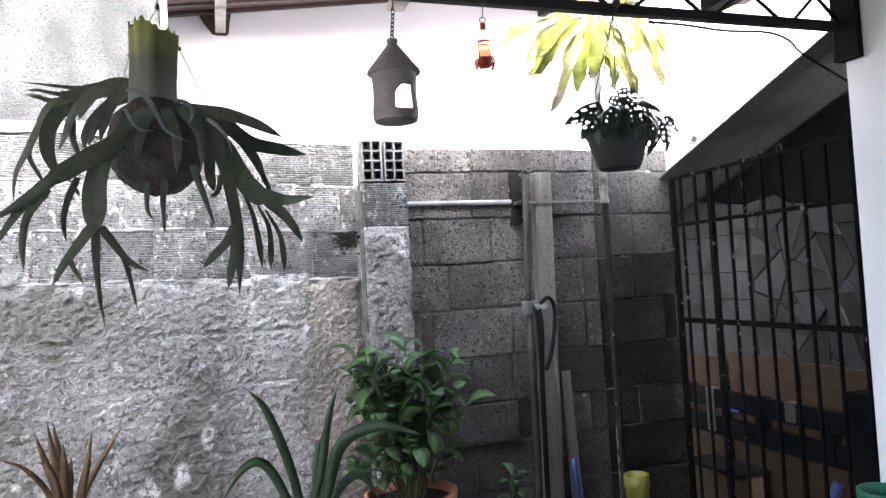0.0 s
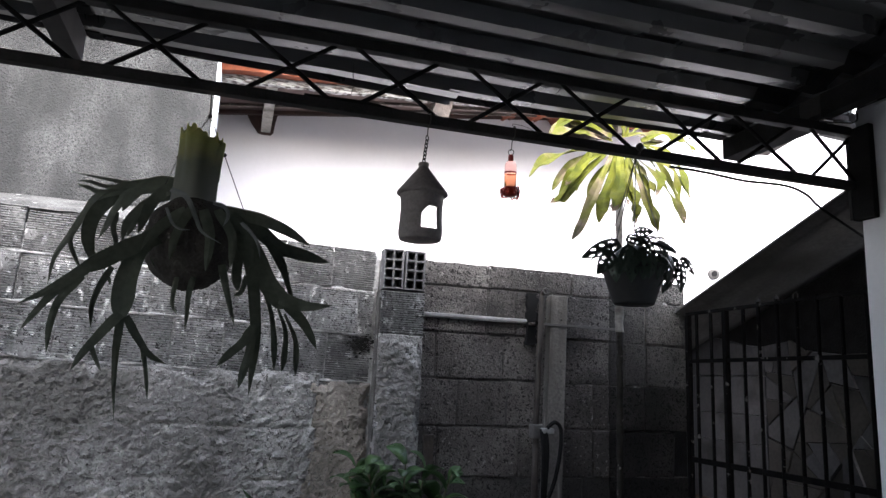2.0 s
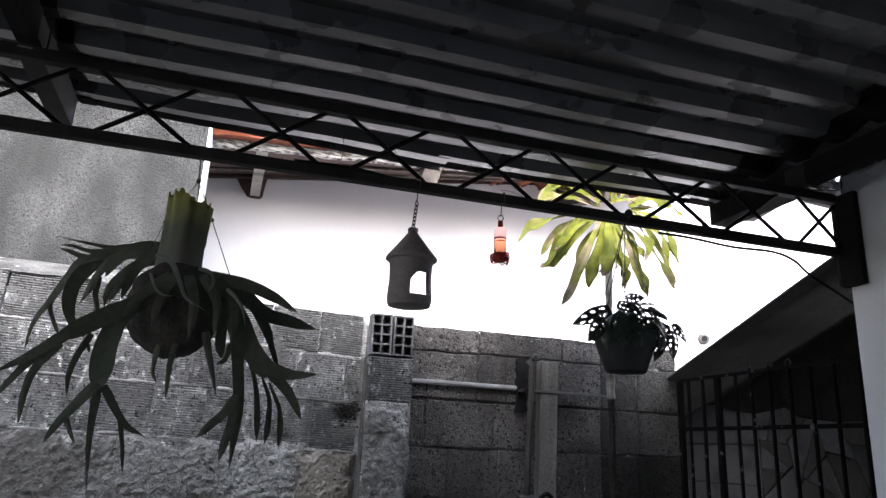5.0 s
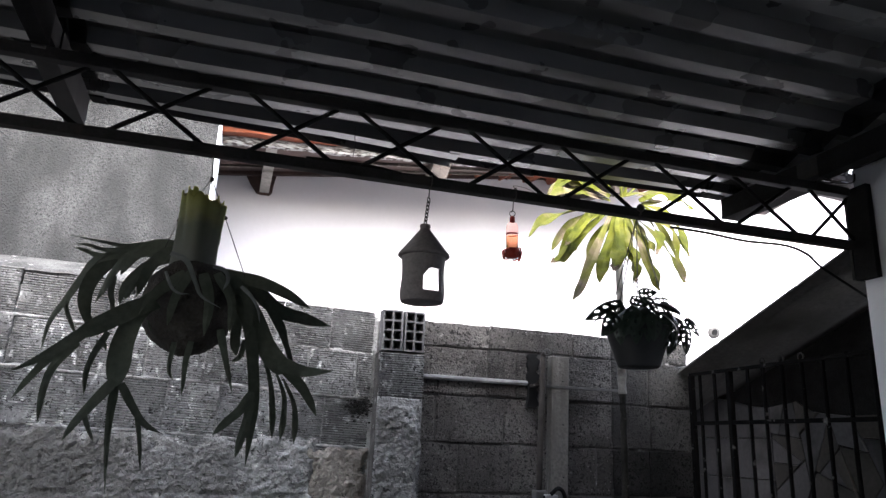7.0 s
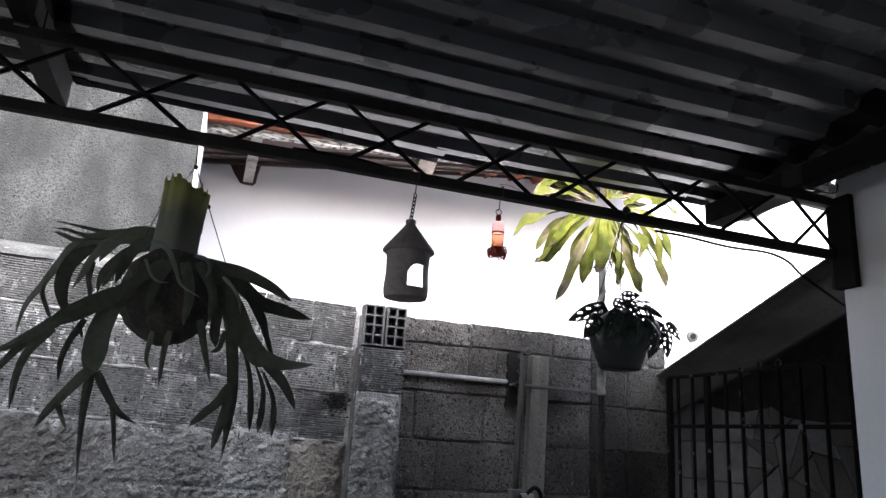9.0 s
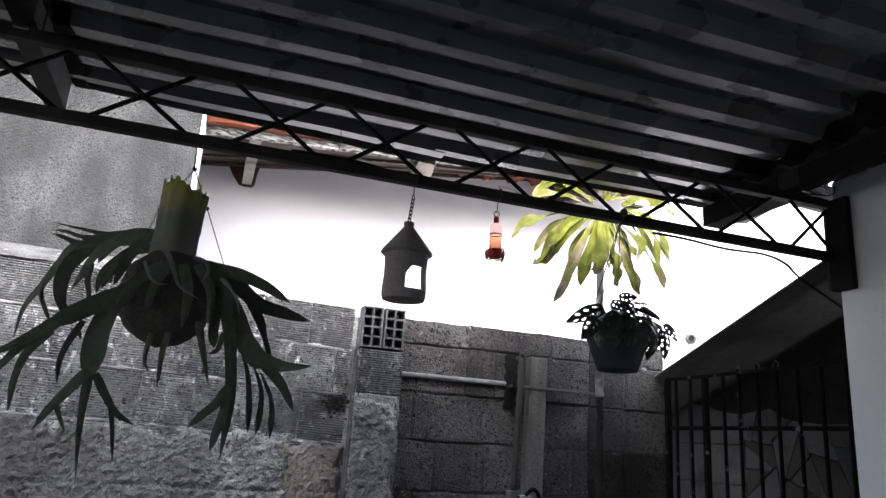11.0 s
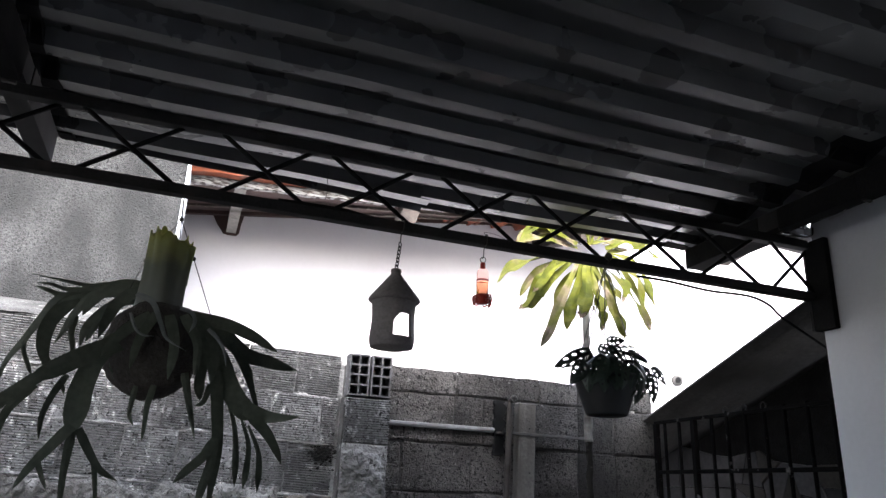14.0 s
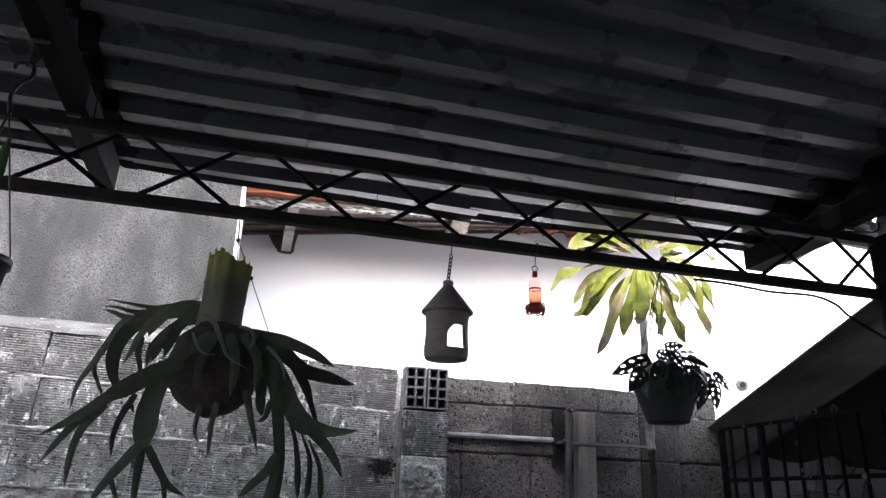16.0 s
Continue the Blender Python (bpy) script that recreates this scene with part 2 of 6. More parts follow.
def rolled_frond(name):
    m, t, n, l, p = graph(name)
    pos = n.new("ShaderNodeNewGeometry").outputs["Position"]
    mottle, split = n.new("ShaderNodeTexNoise"), n.new("ShaderNodeSeparateXYZ")
    mottle.inputs["Scale"].default_value, mottle.inputs["Detail"].default_value = 26, 5
    l.new(pos, mottle.inputs["Vector"])
    l.new(pos, split.inputs[0])
    add = n.new("ShaderNodeMath")
    add.operation = "MULTIPLY_ADD"
    add.inputs[1].default_value = 0.075
    l.new(mottle.outputs["Fac"], add.inputs[0])
    l.new(split.outputs["Z"], add.inputs[2])
    c = n.new("ShaderNodeValToRGB")
    r = n.new("ShaderNodeMapRange")
    r.inputs["From Min"].default_value, r.inputs["From Max"].default_value = 2.06, 2.235
    l.new(add.outputs[0], r.inputs["Value"])
    l.new(r.outputs["Result"], c.inputs["Fac"])
    e = c.color_ramp.elements
    e[0].position, e[0].color = 0.0, (0.17, 0.178, 0.16, 1)
    e[1].position, e[1].color = 1.0, (0.42, 0.43, 0.14, 1)
    k = e.new(0.55)
    k.color = (0.17, 0.185, 0.13, 1)
    l.new(c.outputs["Color"], p.inputs["Base Color"])
    p.inputs["Roughness"].default_value = 0.65
    b = n.new("ShaderNodeBump")
    b.inputs["Strength"].default_value, b.inputs["Distance"].default_value = 0.4, 0.004
    l.new(mottle.outputs["Fac"], b.inputs["Height"])
    l.new(b.outputs["Normal"], p.inputs["Normal"])
    tr, ms = n.new("ShaderNodeBsdfTranslucent"), n.new("ShaderNodeMixShader")
    ms.inputs["Fac"].default_value = 0.5
    l.new(c.outputs["Color"], tr.inputs["Color"])
    l.new(p.outputs["BSDF"], ms.inputs[1])
    l.new(tr.outputs["BSDF"], ms.inputs[2])
    l.new(ms.outputs["Shader"], n["Material Output"].inputs["Surface"])
    return m


ROLLED = rolled_frond("rolled_shield_frond")
ROOT = mat("fibrous_root_ball", (0.04, 0.036, 0.032), (0.07, 0.064, 0.055), 30, 0.95, 140, 0.8, 0.008, spec=0.1)
DRACAENA = mat("yellow_green_leaf", (0.046, 0.056, 0.004), (0.12, 0.124, 0.012), 12, 0.62, 40, 0.3, 0.003, stain=(0.15, 0.135, 0.05), stain_scale=9, stain_at=0.64, through_light=0.12, contrast=0.35, spec=0.12)
DRACAENA_PALE = mat("pale_streaked_leaf", (0.064, 0.07, 0.009), (0.145, 0.142, 0.03), 12, 0.65, 40, 0.3, 0.003, stain=(0.15, 0.115, 0.08), stain_scale=10, stain_at=0.57, through_light=0.12, contrast=0.35, spec=0.12)
DRY_TIP = mat("dry_brown_leaf", (0.24, 0.17, 0.11), (0.36, 0.28, 0.2), 9, 0.8, 60, 0.4, 0.003, through_light=0.3)
MONSTERA = mat("dark_glossy_leaf", (0.022, 0.036, 0.026), (0.04, 0.06, 0.042), 9, 0.4, 50, 0.2, 0.002, through_light=0.06)
BUSH = mat("fleshy_green_leaf", (0.055, 0.12, 0.045), (0.115, 0.21, 0.075), 9, 0.33, 60, 0.15, 0.002, through_light=0.25)
STRAP = mat("strap_leaf", (0.03, 0.065, 0.035), (0.06, 0.11, 0.05), 9, 0.5, 60, 0.2, 0.002, through_light=0.2)
RED_LEAF = mat("reddish_blade_leaf", (0.13, 0.085, 0.048), (0.24, 0.155, 0.08), 9, 0.55, 60, 0.2, 0.002, through_light=0.3)
BARK = mat("pale_cane_bark", (0.26, 0.245, 0.22), (0.40, 0.38, 0.345), 12, 0.9, 60, 0.8, 0.005, stain=(0.10, 0.09, 0.08), stain_scale=10, stain_at=0.58)
MOSSY = mat("dark_mossy_bark", (0.014, 0.013, 0.0115), (0.035, 0.032, 0.028), 14, 0.95, 60, 0.9, 0.006, flake=(0.22, 0.21, 0.19), flake_scale=30, flake_at=0.66, spec=0.1)
STEM = mat("green_brown_stem", (0.10, 0.10, 0.05), (0.16, 0.15, 0.08), 20, 0.7, 60, 0.3, 0.002)
GROUND = mat("cement_patio", (0.36, 0.352, 0.338), (0.50, 0.49, 0.47), 2, 0.9, 50, 0.5, 0.005, stain=(0.26, 0.252, 0.24), stain_scale=1.2)
BLUE = mat("blue_plastic", (0.012, 0.028, 0.12), (0.018, 0.042, 0.17), 6, 0.4, 60, 0.1, 0.001)
YELLOW = mat("yellow_plastic", (0.17, 0.16, 0.02), (0.23, 0.21, 0.03), 6, 0.45, 60, 0.1, 0.001)
GREEN_PLASTIC = mat("green_plastic", (0.02, 0.14, 0.08), (0.03, 0.20, 0.11), 6, 0.4, 60, 0.1, 0.001)
DARK_IRON = mat("dark_iron", (0.004, 0.0045, 0.0055), (0.009, 0.009, 0.010), 8, 0.8, 80, 0.3, 0.002, spec=0.03)
SOOT = mat("soot_mark", (0.012, 0.0115, 0.011), (0.03, 0.029, 0.027), 20, 0.95, 60, 0.6, 0.004, spec=0.05)


def glass(name, colour, rough=0.03):
    m, t, n, l, p = graph(name)
    p.inputs["Base Color"].default_value = (*colour, 1)
    p.inputs["Transmission Weight"].default_value = 1.0
    p.inputs["Roughness"].default_value, p.inputs["IOR"].default_value = rough, 1.03
    return m


BOTTLE = glass("pink_tinted_plastic", (1.0, 0.62, 0.58), 0.15)
NECTAR = glass("orange_nectar", (1.0, 0.62, 0.36), 0.1)


# ---- mesh helpers ----
def part(name, bm, material, parent=None, label="", smooth=False):
    me = bpy.data.meshes.new(name)
    bmesh.ops.recalc_face_normals(bm, faces=bm.faces)
    bm.to_mesh(me)
    bm.free()
    me.materials.append(material)
    if smooth:
        me.shade_smooth()
    ob = new(name, me)
    ob.parent = parent
    return tagged(ob, label)


def thing(name, at, label, category, group="", kind=""):
    ob = new(name)
    ob.location, ob.empty_display_size = at, 0.05
    return tagged(ob, label, category, group, kind)


def box(bm, x0, x1, y0, y1, z0, z1, bevel=0.0):
    got = bmesh.ops.create_cube(bm, size=1.0, matrix=Matrix.Translation(((x0 + x1) / 2, (y0 + y1) / 2, (z0 + z1) / 2)) @ Matrix.Diagonal((x1 - x0, y1 - y0, z1 - z0, 1)))
    if bevel:
        edges = list({e for v in got["verts"] for e in v.link_edges})
        bmesh.ops.bevel(bm, geom=edges, offset=bevel, segments=2, affect="EDGES", profile=0.6)
    return bm


def boxed(x0, x1, y0, y1, z0, z1, bevel=0.0):
    return box(bmesh.new(), x0, x1, y0, y1, z0, z1, bevel)


def spline(points, steps=6):
    """A smooth line through the points (Catmull-Rom)."""
    p = [Vector(q) for q in points]
    p = [2 * p[0] - p[1]] + p + [2 * p[-1] - p[-2]]
    out = []
    for i in range(1, len(p) - 2):
        for k in range(steps):
            u = k / steps
            out.append(0.5 * (2 * p[i] + (p[i + 1] - p[i - 1]) * u + (2 * p[i - 1] - 5 * p[i] + 4 * p[i + 1] - p[i + 2]) * u * u + (3 * p[i] - p[i - 1] - 3 * p[i + 1] + p[i + 2]) * u ** 3))
    out.append(p[-2])
    return out


def skin(bm, rings, closed=True, caps=True):
    rows = [[bm.verts.new(v) for v in r] for r in rings]
    k = len(rows[0])
    for a, b in zip(rows, rows[1:]):
        for i in range(k if closed else k - 1):
            bm.faces.new((a[i], a[(i + 1) % k], b[(i + 1) % k], b[i]))
    if caps and closed:
        bm.faces.new(rows[0]), bm.faces.new(rows[-1])
    return bm


def cable(bm, points, radius, sides=8, steps=6, taper=1.0):
    line = spline(points, steps)
    rings, side = [], None
    for i, c in enumerate(line):
        d = (line[min(i + 1, len(line) - 1)] - line[max(i - 1, 0)]).normalized()
        if side is None:
            side = d.orthogonal().normalized()
        side = (side - d * side.dot(d)).normalized()
        other = d.cross(side)
        r = radius * (1 + (taper - 1) * i / (len(line) - 1))
        rings.append([c + r * (math.cos(2 * math.pi * k / sides) * side + math.sin(2 * math.pi * k / sides) * other) for k in range(sides)])
    return skin(bm, rings)


def rod(bm, a, b, radius, sides=8):
    return cable(bm, (a, b), radius, sides, 1)


def lathe(bm, profile, centre=(0, 0, 0), sides=28, closed=False):
    """Turns (radius, height) pairs about the upright axis."""
    c = Vector(centre)
    return skin(bm, [[c + Vector((r * math.cos(2 * math.pi * k / sides), r * math.sin(2 * math.pi * k / sides), h)) for k in range(sides)] for r, h in profile], True, not closed)


def ring(bm, centre, radius, wire, axis=(0, 1, 0), sides=16):
    ax = Vector(axis).normalized()
    u = ax.orthogonal().normalized()
    w = ax.cross(u)
    rows = []
    for i in range(sides):
        a = 2 * math.pi * i / sides
        out = math.cos(a) * u + math.sin(a) * w
        c = Vector(centre) + radius * out
        rows.append([bm.verts.new(c + wire * (math.cos(b) * out + math.sin(b) * ax)) for b in (0, 1.26, 2.51, 3.77, 5.03)])
    for i in range(sides):
        a, b = rows[i], rows[(i + 1) % sides]
        for k in range(5):
            bm.faces.new((a[k], a[(k + 1) % 5], b[(k + 1) % 5], b[k]))
    return bm


def blade(bm, points, width, face=(0, -1, 0), fold=0.15, thick=0.0012, steps=6, wave=0.0, phase=0.0):
    """A leaf along a line: width(u) across, folded along its midrib, with a little thickness."""
    line = spline(points, steps)
    f = Vector(face).normalized()
    rings = []
    for i, c in enumerate(line):
        d = (line[min(i + 1, len(line) - 1)] - line[max(i - 1, 0)]).normalized()
        side = d.cross(f)
        side = side.normalized() if side.length > 1e-3 else d.orthogonal().normalized()
        up = side.cross(d).normalized()
        u = i / (len(line) - 1)
        w = max(width(u), 0.0008) / 2
        k = wave * w * math.sin(phase + 13 * u)
        rings.append([c - side * w + up * (fold * w + k), c + up * thick, c + side * w + up * (fold * w - k), c - up * thick])
    return skin(bm, rings)


# ---- setting ----
ground = tagged(part("ground", boxed(-40, 40, -40, 60, -0.12, 0.0), GROUND), "worn grey cement ground of a small back patio", "ground", kind="structure")
tagged(part("wall_south", boxed(-3.4, 2.3, -2.75, -2.6, 0, 3.0), WHITE_PAINT), "plain white painted house wall behind the patio", "wall", kind="structure")
# West wall is out of view; its height sets the side light let in.
tagged(part("wall_west", boxed(-2.95, -2.80, -2.6, 2.81, 0, 2.05), MORTAR), "unseen grey wall added to limit light from the west", "wall", kind="structure")
wall_east = tagged(part("wall_east", boxed(1.932, 2.14, -2.6, 1.715, 0, 2.60, 0.006), WHITE_PAINT), "white painted house wall with a worn end", "wall", kind="structure")

# boundary wall of ceramic and concrete blocks
wall_north = tagged(part("wall_north", boxed(-3.25, 0.56, 2.804, 2.93, 0, 2.145), MORTAR), "old limewashed boundary wall of ribbed ceramic blocks with rough render", "wall", kind="structure")
wall_north_east = tagged(part("wall_northeast", boxed(0.56, 1.94, 2.805, 2.93, 0, 2.13), BLOCK_MORTAR), "unrendered boundary wall of rough grey concrete blocks", "wall", kind="structure")
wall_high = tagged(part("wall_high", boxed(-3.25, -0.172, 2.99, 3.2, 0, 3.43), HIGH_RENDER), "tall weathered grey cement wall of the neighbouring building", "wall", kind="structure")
part("corner_trim", boxed(-0.170, -0.156, 2.987, 3.2, 0, 2.965, 0.002), WHITE_PAINT, wall_high, "white painted corner edge")
def gable():
    return skin(bmesh.new(), [[(x, 4.0, 0), (x, 4.2, 0), (x, 4.2, 3.137 + 0.14 * x), (x, 4.0, 3.137 + 0.14 * x)] for x in (-0.9, 2.7, 7.5)])
# Added slab, out of view, that keeps sky light off the tall wall.
def shade_slab():
    return skin(bmesh.new(), [[(x, 2.52, 3.36), (x, 3.3, 3.44), (x, 3.3, 3.54), (x, 2.52, 3.42)] for x in (-3.3, -0.10)])
part("roof_overhang", shade_slab(), FIBRE, wall_high, "unseen grey slab added to shade the tall wall")
wall_white = tagged(part("wall_white", gable(), WHITE_WALL), "bright white limewashed wall of the neighbouring house", "wall", kind="structure")

# ledge on the block wall under the tall wall
def ledge():
    bm = bmesh.new()
    rows = []
    rnd = random.Random(3)
    for i in range(60):
        x = -3.2 + i * 3.06 / 59
        h = 2.184 - 0.033 * x + rnd.uniform(-0.005, 0.005)
        rows.append([(x, 2.797 + rnd.uniform(-0.006, 0.006), h - 0.006), (x, 2.812, h + 0.008), (x, 2.99, 2.286 + rnd.uniform(-0.003, 0.003)), (x, 2.99, 2.1)])
    return skin(bm, rows)
tagged(part("mortar_ledge", ledge(), LEDGE), "pale sloping mortar ledge along the top of the block wall", "ledge", kind="structure")

# neighbour's roof eave
eave = thing("house_eave", (1.0, 3.7, 3.1), "timber eave of the neighbouring house with clay tiles", "eave", kind="structure")
eave.location = (0, 0, 0)
def under(x, y):
    """Height of the soffit's underside, which twists a little along the wall."""
    u = (y - 3.34) / 0.66
    return (3.062 + 0.07 * x) * (1 - u) + (3.139 + 0.14 * x) * u
def soffit():
    return skin(bmesh.new(), [[(x, 3.36, under(x, 3.36)), (x, 4.2, under(x, 4.2)), (x, 4.2, under(x, 4.2) + 0.02), (x, 3.36, under(x, 3.36) + 0.02)] for x in [-0.9 + 0.15 * i for i in range(25)]])
part("soffit", soffit(), SOFFIT_WOOD, eave, "dark reddish soffit boards")
def verge():
    rnd = random.Random(5)
    bm, rows = bmesh.new(), []
    for i in range(60):
        x = -0.9 + i * 0.061
        a, b = rnd.uniform(-.004, .004), rnd.uniform(-.005, .005)
        z = under(x, 3.34) - 0.004
        rows.append([(x, 3.33 + a, z - 0.026 + b), (x, 3.36, z - 0.026 + b), (x, 3.36, z + 0.03 + a), (x, 3.33 + a, z + 0.03 + a)])
    return skin(bm, rows)
part("verge_board", verge(), VERGE, eave, "flaking pale verge board")
def rafter(x, w, y0, z0, y1, z1, lean=0.0):
    """A rafter between the soffit and an underside that falls from z0 to z1."""
    rows = []
    for k in range(5):
        y = y0 + (y1 - y0) * k / 4
        z = z0 + (z1 - z0) * k / 4
        rows.append([(x - w, y, z), (x + w, y, z), (x + w + lean, y, max(z + 0.01, under(x, y) - 0.001)), (x - w + lean, y, max(z + 0.01, under(x, y) - 0.001))])
    return skin(bmesh.new(), rows)
def pocket(x):
    bm = bmesh.new()
    z = under(x, 4.0)
    rim = [(x - 0.125, z - 0.004), (x - 0.108, z - 0.04), (x - 0.082, z - 0.085), (x - 0.056, z - 0.118), (x - 0.044, z - 0.136), (x - 0.015, z - 0.142), (x + 0.03, z - 0.141), (x + 0.045, z - 0.124), (x + 0.05, z - 0.07), (x + 0.062, z - 0.004)]
    return skin(bm, [[(a, 4.001, b) for a, b in rim], [(a, 3.994, b) for a, b in rim]])
for x, w, y0, z0, y1, z1 in ((0.075, 0.027, 3.365, 3.045, 3.992, 3.022), (0.93, 0.046, 3.31, 3.0, 3.45, 2.99), (2.05, 0.034, 3.365, 3.1, 3.998, 3.24)):
    part("rafter", rafter(x, w, y0, z0, y1, z1, 0.035 if 0.5 < x < 1.5 else 0.0), BARK if x < 0.5 else RAFTER_WOOD, eave, "weathered sawn rafter end")
    if x < 0.5:
        part("rafter_pocket", pocket(x), SOFFIT_WOOD, eave, "dark broken plaster round the rafter")
def lath(y0, y1, t):
    return skin(bmesh.new(), [[(x, y0, under(x, y0) - t), (x, y1, under(x, y1) - t), (x, y1, under(x, y1) - 0.001), (x, y0, under(x, y0) - 0.001)] for x in [-0.9 + 0.15 * i for i in range(25)]])
part("lath", lath(3.60, 3.635, 0.016), OLD_WOOD, eave)
part("lath", lath(3.82, 3.85, 0.012), OLD_WOOD, eave)
part("lath", lath(3.955, 3.993, 0.022), SOFFIT_WOOD, eave)
def clay_tile():
    bm = bmesh.new()
    rows = []
    for y, r in ((-0.2, 0.085), (0.22, 0.07)):
        rows.append([(r * math.cos(a), y, r * math.sin(a) * 0.6 + (0.06 if y > 0 else 0)) for a in [math.pi * k / 8 for k in range(9)]] + [((r - .014) * math.cos(a), y, (r - .014) * math.sin(a) * 0.6 + (0.06 if y > 0 else 0)) for a in [math.pi * (8 - k) / 8 for k in range(9)]])
    return skin(bm, rows)
first = part("clay_tile", clay_tile(), ROOF_CLAY, eave, "orange clay roof tile", True)
first.location = (-0.8, 3.39, under(-0.8, 3.34) + 0.035)
for i in range(20):
    for j in range(2):
        if i or j:
            o = new("clay_tile", first.data)
            o.parent = eave
            o.location = (-0.8 + 0.175 * i, 3.39 + 0.38 * j, under(-0.8 + 0.175 * i, 3.34) + 0.035 + 0.06 * j)
def tile_edge():
    rnd, rows = random.Random(15), []
    for i in range(73):
        x = -0.9 + 0.05 * i
        z = under(x, 3.34) + 0.004 + rnd.uniform(-0.004, 0.003)
        rows.append([(x, 3.262, z), (x, 3.326, z + 0.004), (x, 3.326, z + 0.07), (x, 3.262, z + 0.07)])
    return skin(bmesh.new(), rows)
part("tile_edge", tile_edge(), ROOF_CLAY, eave, "orange clay tiles along the verge")
part("roof_bed", skin(bmesh.new(), [[(x, 3.27, under(x, 3.34) + 0.021), (x, 4.3, under(x, 4.3) + 0.021), (x, 4.3, under(x, 4.3) + 0.04), (x, 3.27, under(x, 3.34) + 0.04)] for x in [-0.9 + 0.15 * i for i in range(25)]]), ROOF_CLAY, eave)

spout = thing("wall_spout", (3.12, 4.0, 2.455), "short grey drain spout in the white wall", "pipe")
bm = bmesh.new()
cable(bm, ((0, 0.0, 0), (0, -0.016, 0), (0, -0.034, -0.003)), 0.036, 18, 2)
part("spout_pipe", bm, FIBRE, spout, smooth=True)
bm = bmesh.new()
cable(bm, ((-0.008, -0.030, 0.0), (-0.008, -0.0375, -0.003)), 0.022, 16, 2)
part("spout_mouth", bm, RUBBER, spout, "dark pipe mouth")

# patio roof: steel sheets, purlins, lattice girder
def sheet(x0, x1, y0, y1):
    bm = bmesh.new()
    y, pitch = y1 - 0.062, 0.1555
    line = [(y1, 0.0), (y1 - 0.002, 0.036), (y + 0.021, 0.036)]
    while y > y0:
        line += [(y, 0), (y - 0.045, 0), (y - 0.066, 0.036), (y - 0.1345, 0.036)]
        y -= pitch
    rows = []
    for i in range(9):
        x = x0 + (x1 - x0) * i / 8
        sag = 0.0035 * math.sin(5.1 * x)
        skew = 0.065 * x - 0.028 if x0 < 0 else -0.034 * x + 0.002
        shear = [(a + skew * max(0.0, (a - 1.99) / 0.21), b) for a, b in line]
        rows.append([(x, a, b + sag) for a, b in shear] + [(x, a, b + sag + 0.0008) for a, b in reversed(shear)])
    return skin(bm, rows)
patio_roof = thing("patio_roof", (0, 0, 0), "ribbed galvanised steel sheets of the patio roof", "roof", kind="structure")
part("roof_sheet", sheet(-2.7, 0.66, -2.6, 2.20), SHEET, patio_roof)
o = part("roof_sheet", sheet(0.62, 1.97, -2.6, 2.20), SHEET, patio_roof)
for o in patio_roof.children:
    o.location = (0, 0, 2.602)
patio_roof.children[1].location.z = 2.6035

def rib_strips(x0, x1, spread, lift, seed):
    """Black strips laid on the sheet beside a purlin, rib by rib."""
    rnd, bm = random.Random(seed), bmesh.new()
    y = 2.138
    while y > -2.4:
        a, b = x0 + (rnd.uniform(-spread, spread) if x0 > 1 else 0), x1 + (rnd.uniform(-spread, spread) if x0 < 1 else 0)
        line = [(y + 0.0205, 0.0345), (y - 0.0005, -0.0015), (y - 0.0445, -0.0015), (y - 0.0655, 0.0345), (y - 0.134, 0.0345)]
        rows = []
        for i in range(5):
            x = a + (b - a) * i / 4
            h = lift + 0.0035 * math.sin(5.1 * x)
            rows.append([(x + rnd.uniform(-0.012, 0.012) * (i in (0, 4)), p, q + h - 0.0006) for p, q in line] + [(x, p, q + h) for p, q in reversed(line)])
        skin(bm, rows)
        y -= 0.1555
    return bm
part("paint_overspray", rib_strips(1.61, 1.719, 0.035, 2.6025, 6), PURLIN_END, patio_roof, "black strips on the sheet beside the purlin")
part("paint_overspray", rib_strips(-0.489, -0.45, 0.012, 2.601, 7), PURLIN_END, patio_roof, "black strips on the sheet beside the purlin")

def purlin(x, w, y1, z0, label, shift, near):
    p = thing("roof_purlin", (x, 0, 0), label, "purlin", "patio roof purlins", "structure")
    a, b = shift - near / 2, shift + near / 2
    part("channel", boxed(a, b, -2.6, 1.35, z0 + 0.002, 2.598, 0.003), PURLIN_END, p)
    part("channel", boxed(a + 0.003, b - 0.003, 1.353, 1.652, z0 + 0.006, 2.598, 0.003), PURLIN_END, p)
    part("channel_end", boxed(-w / 2 + 0.004, w / 2 - 0.004, 1.739, y1, z0 + 0.006, 2.598, 0.003), BLACK_STEEL if x < 0 else PURLIN_END, p)
    part("channel_saddle", boxed(a + 0.006, b - 0.006, 1.6525, 1.7455, 2.5335, 2.597), BLACK_STEEL, p)
    for y in (1.338, 1.64):
        part("lip", boxed(a + 0.008, b - 0.008, y, y + 0.01, z0 - 0.006, z0 + 0.001, 0.002), WIRE, p)
    return p
purlin(-0.520, 0.062, 2.11, 2.50, "black steel channel purlin under the roof sheets", 0.006, 0.046)
purlin(1.765, 0.09, 2.12, 2.515, "black steel channel purlin beside the house wall", -0.02, 0.05)

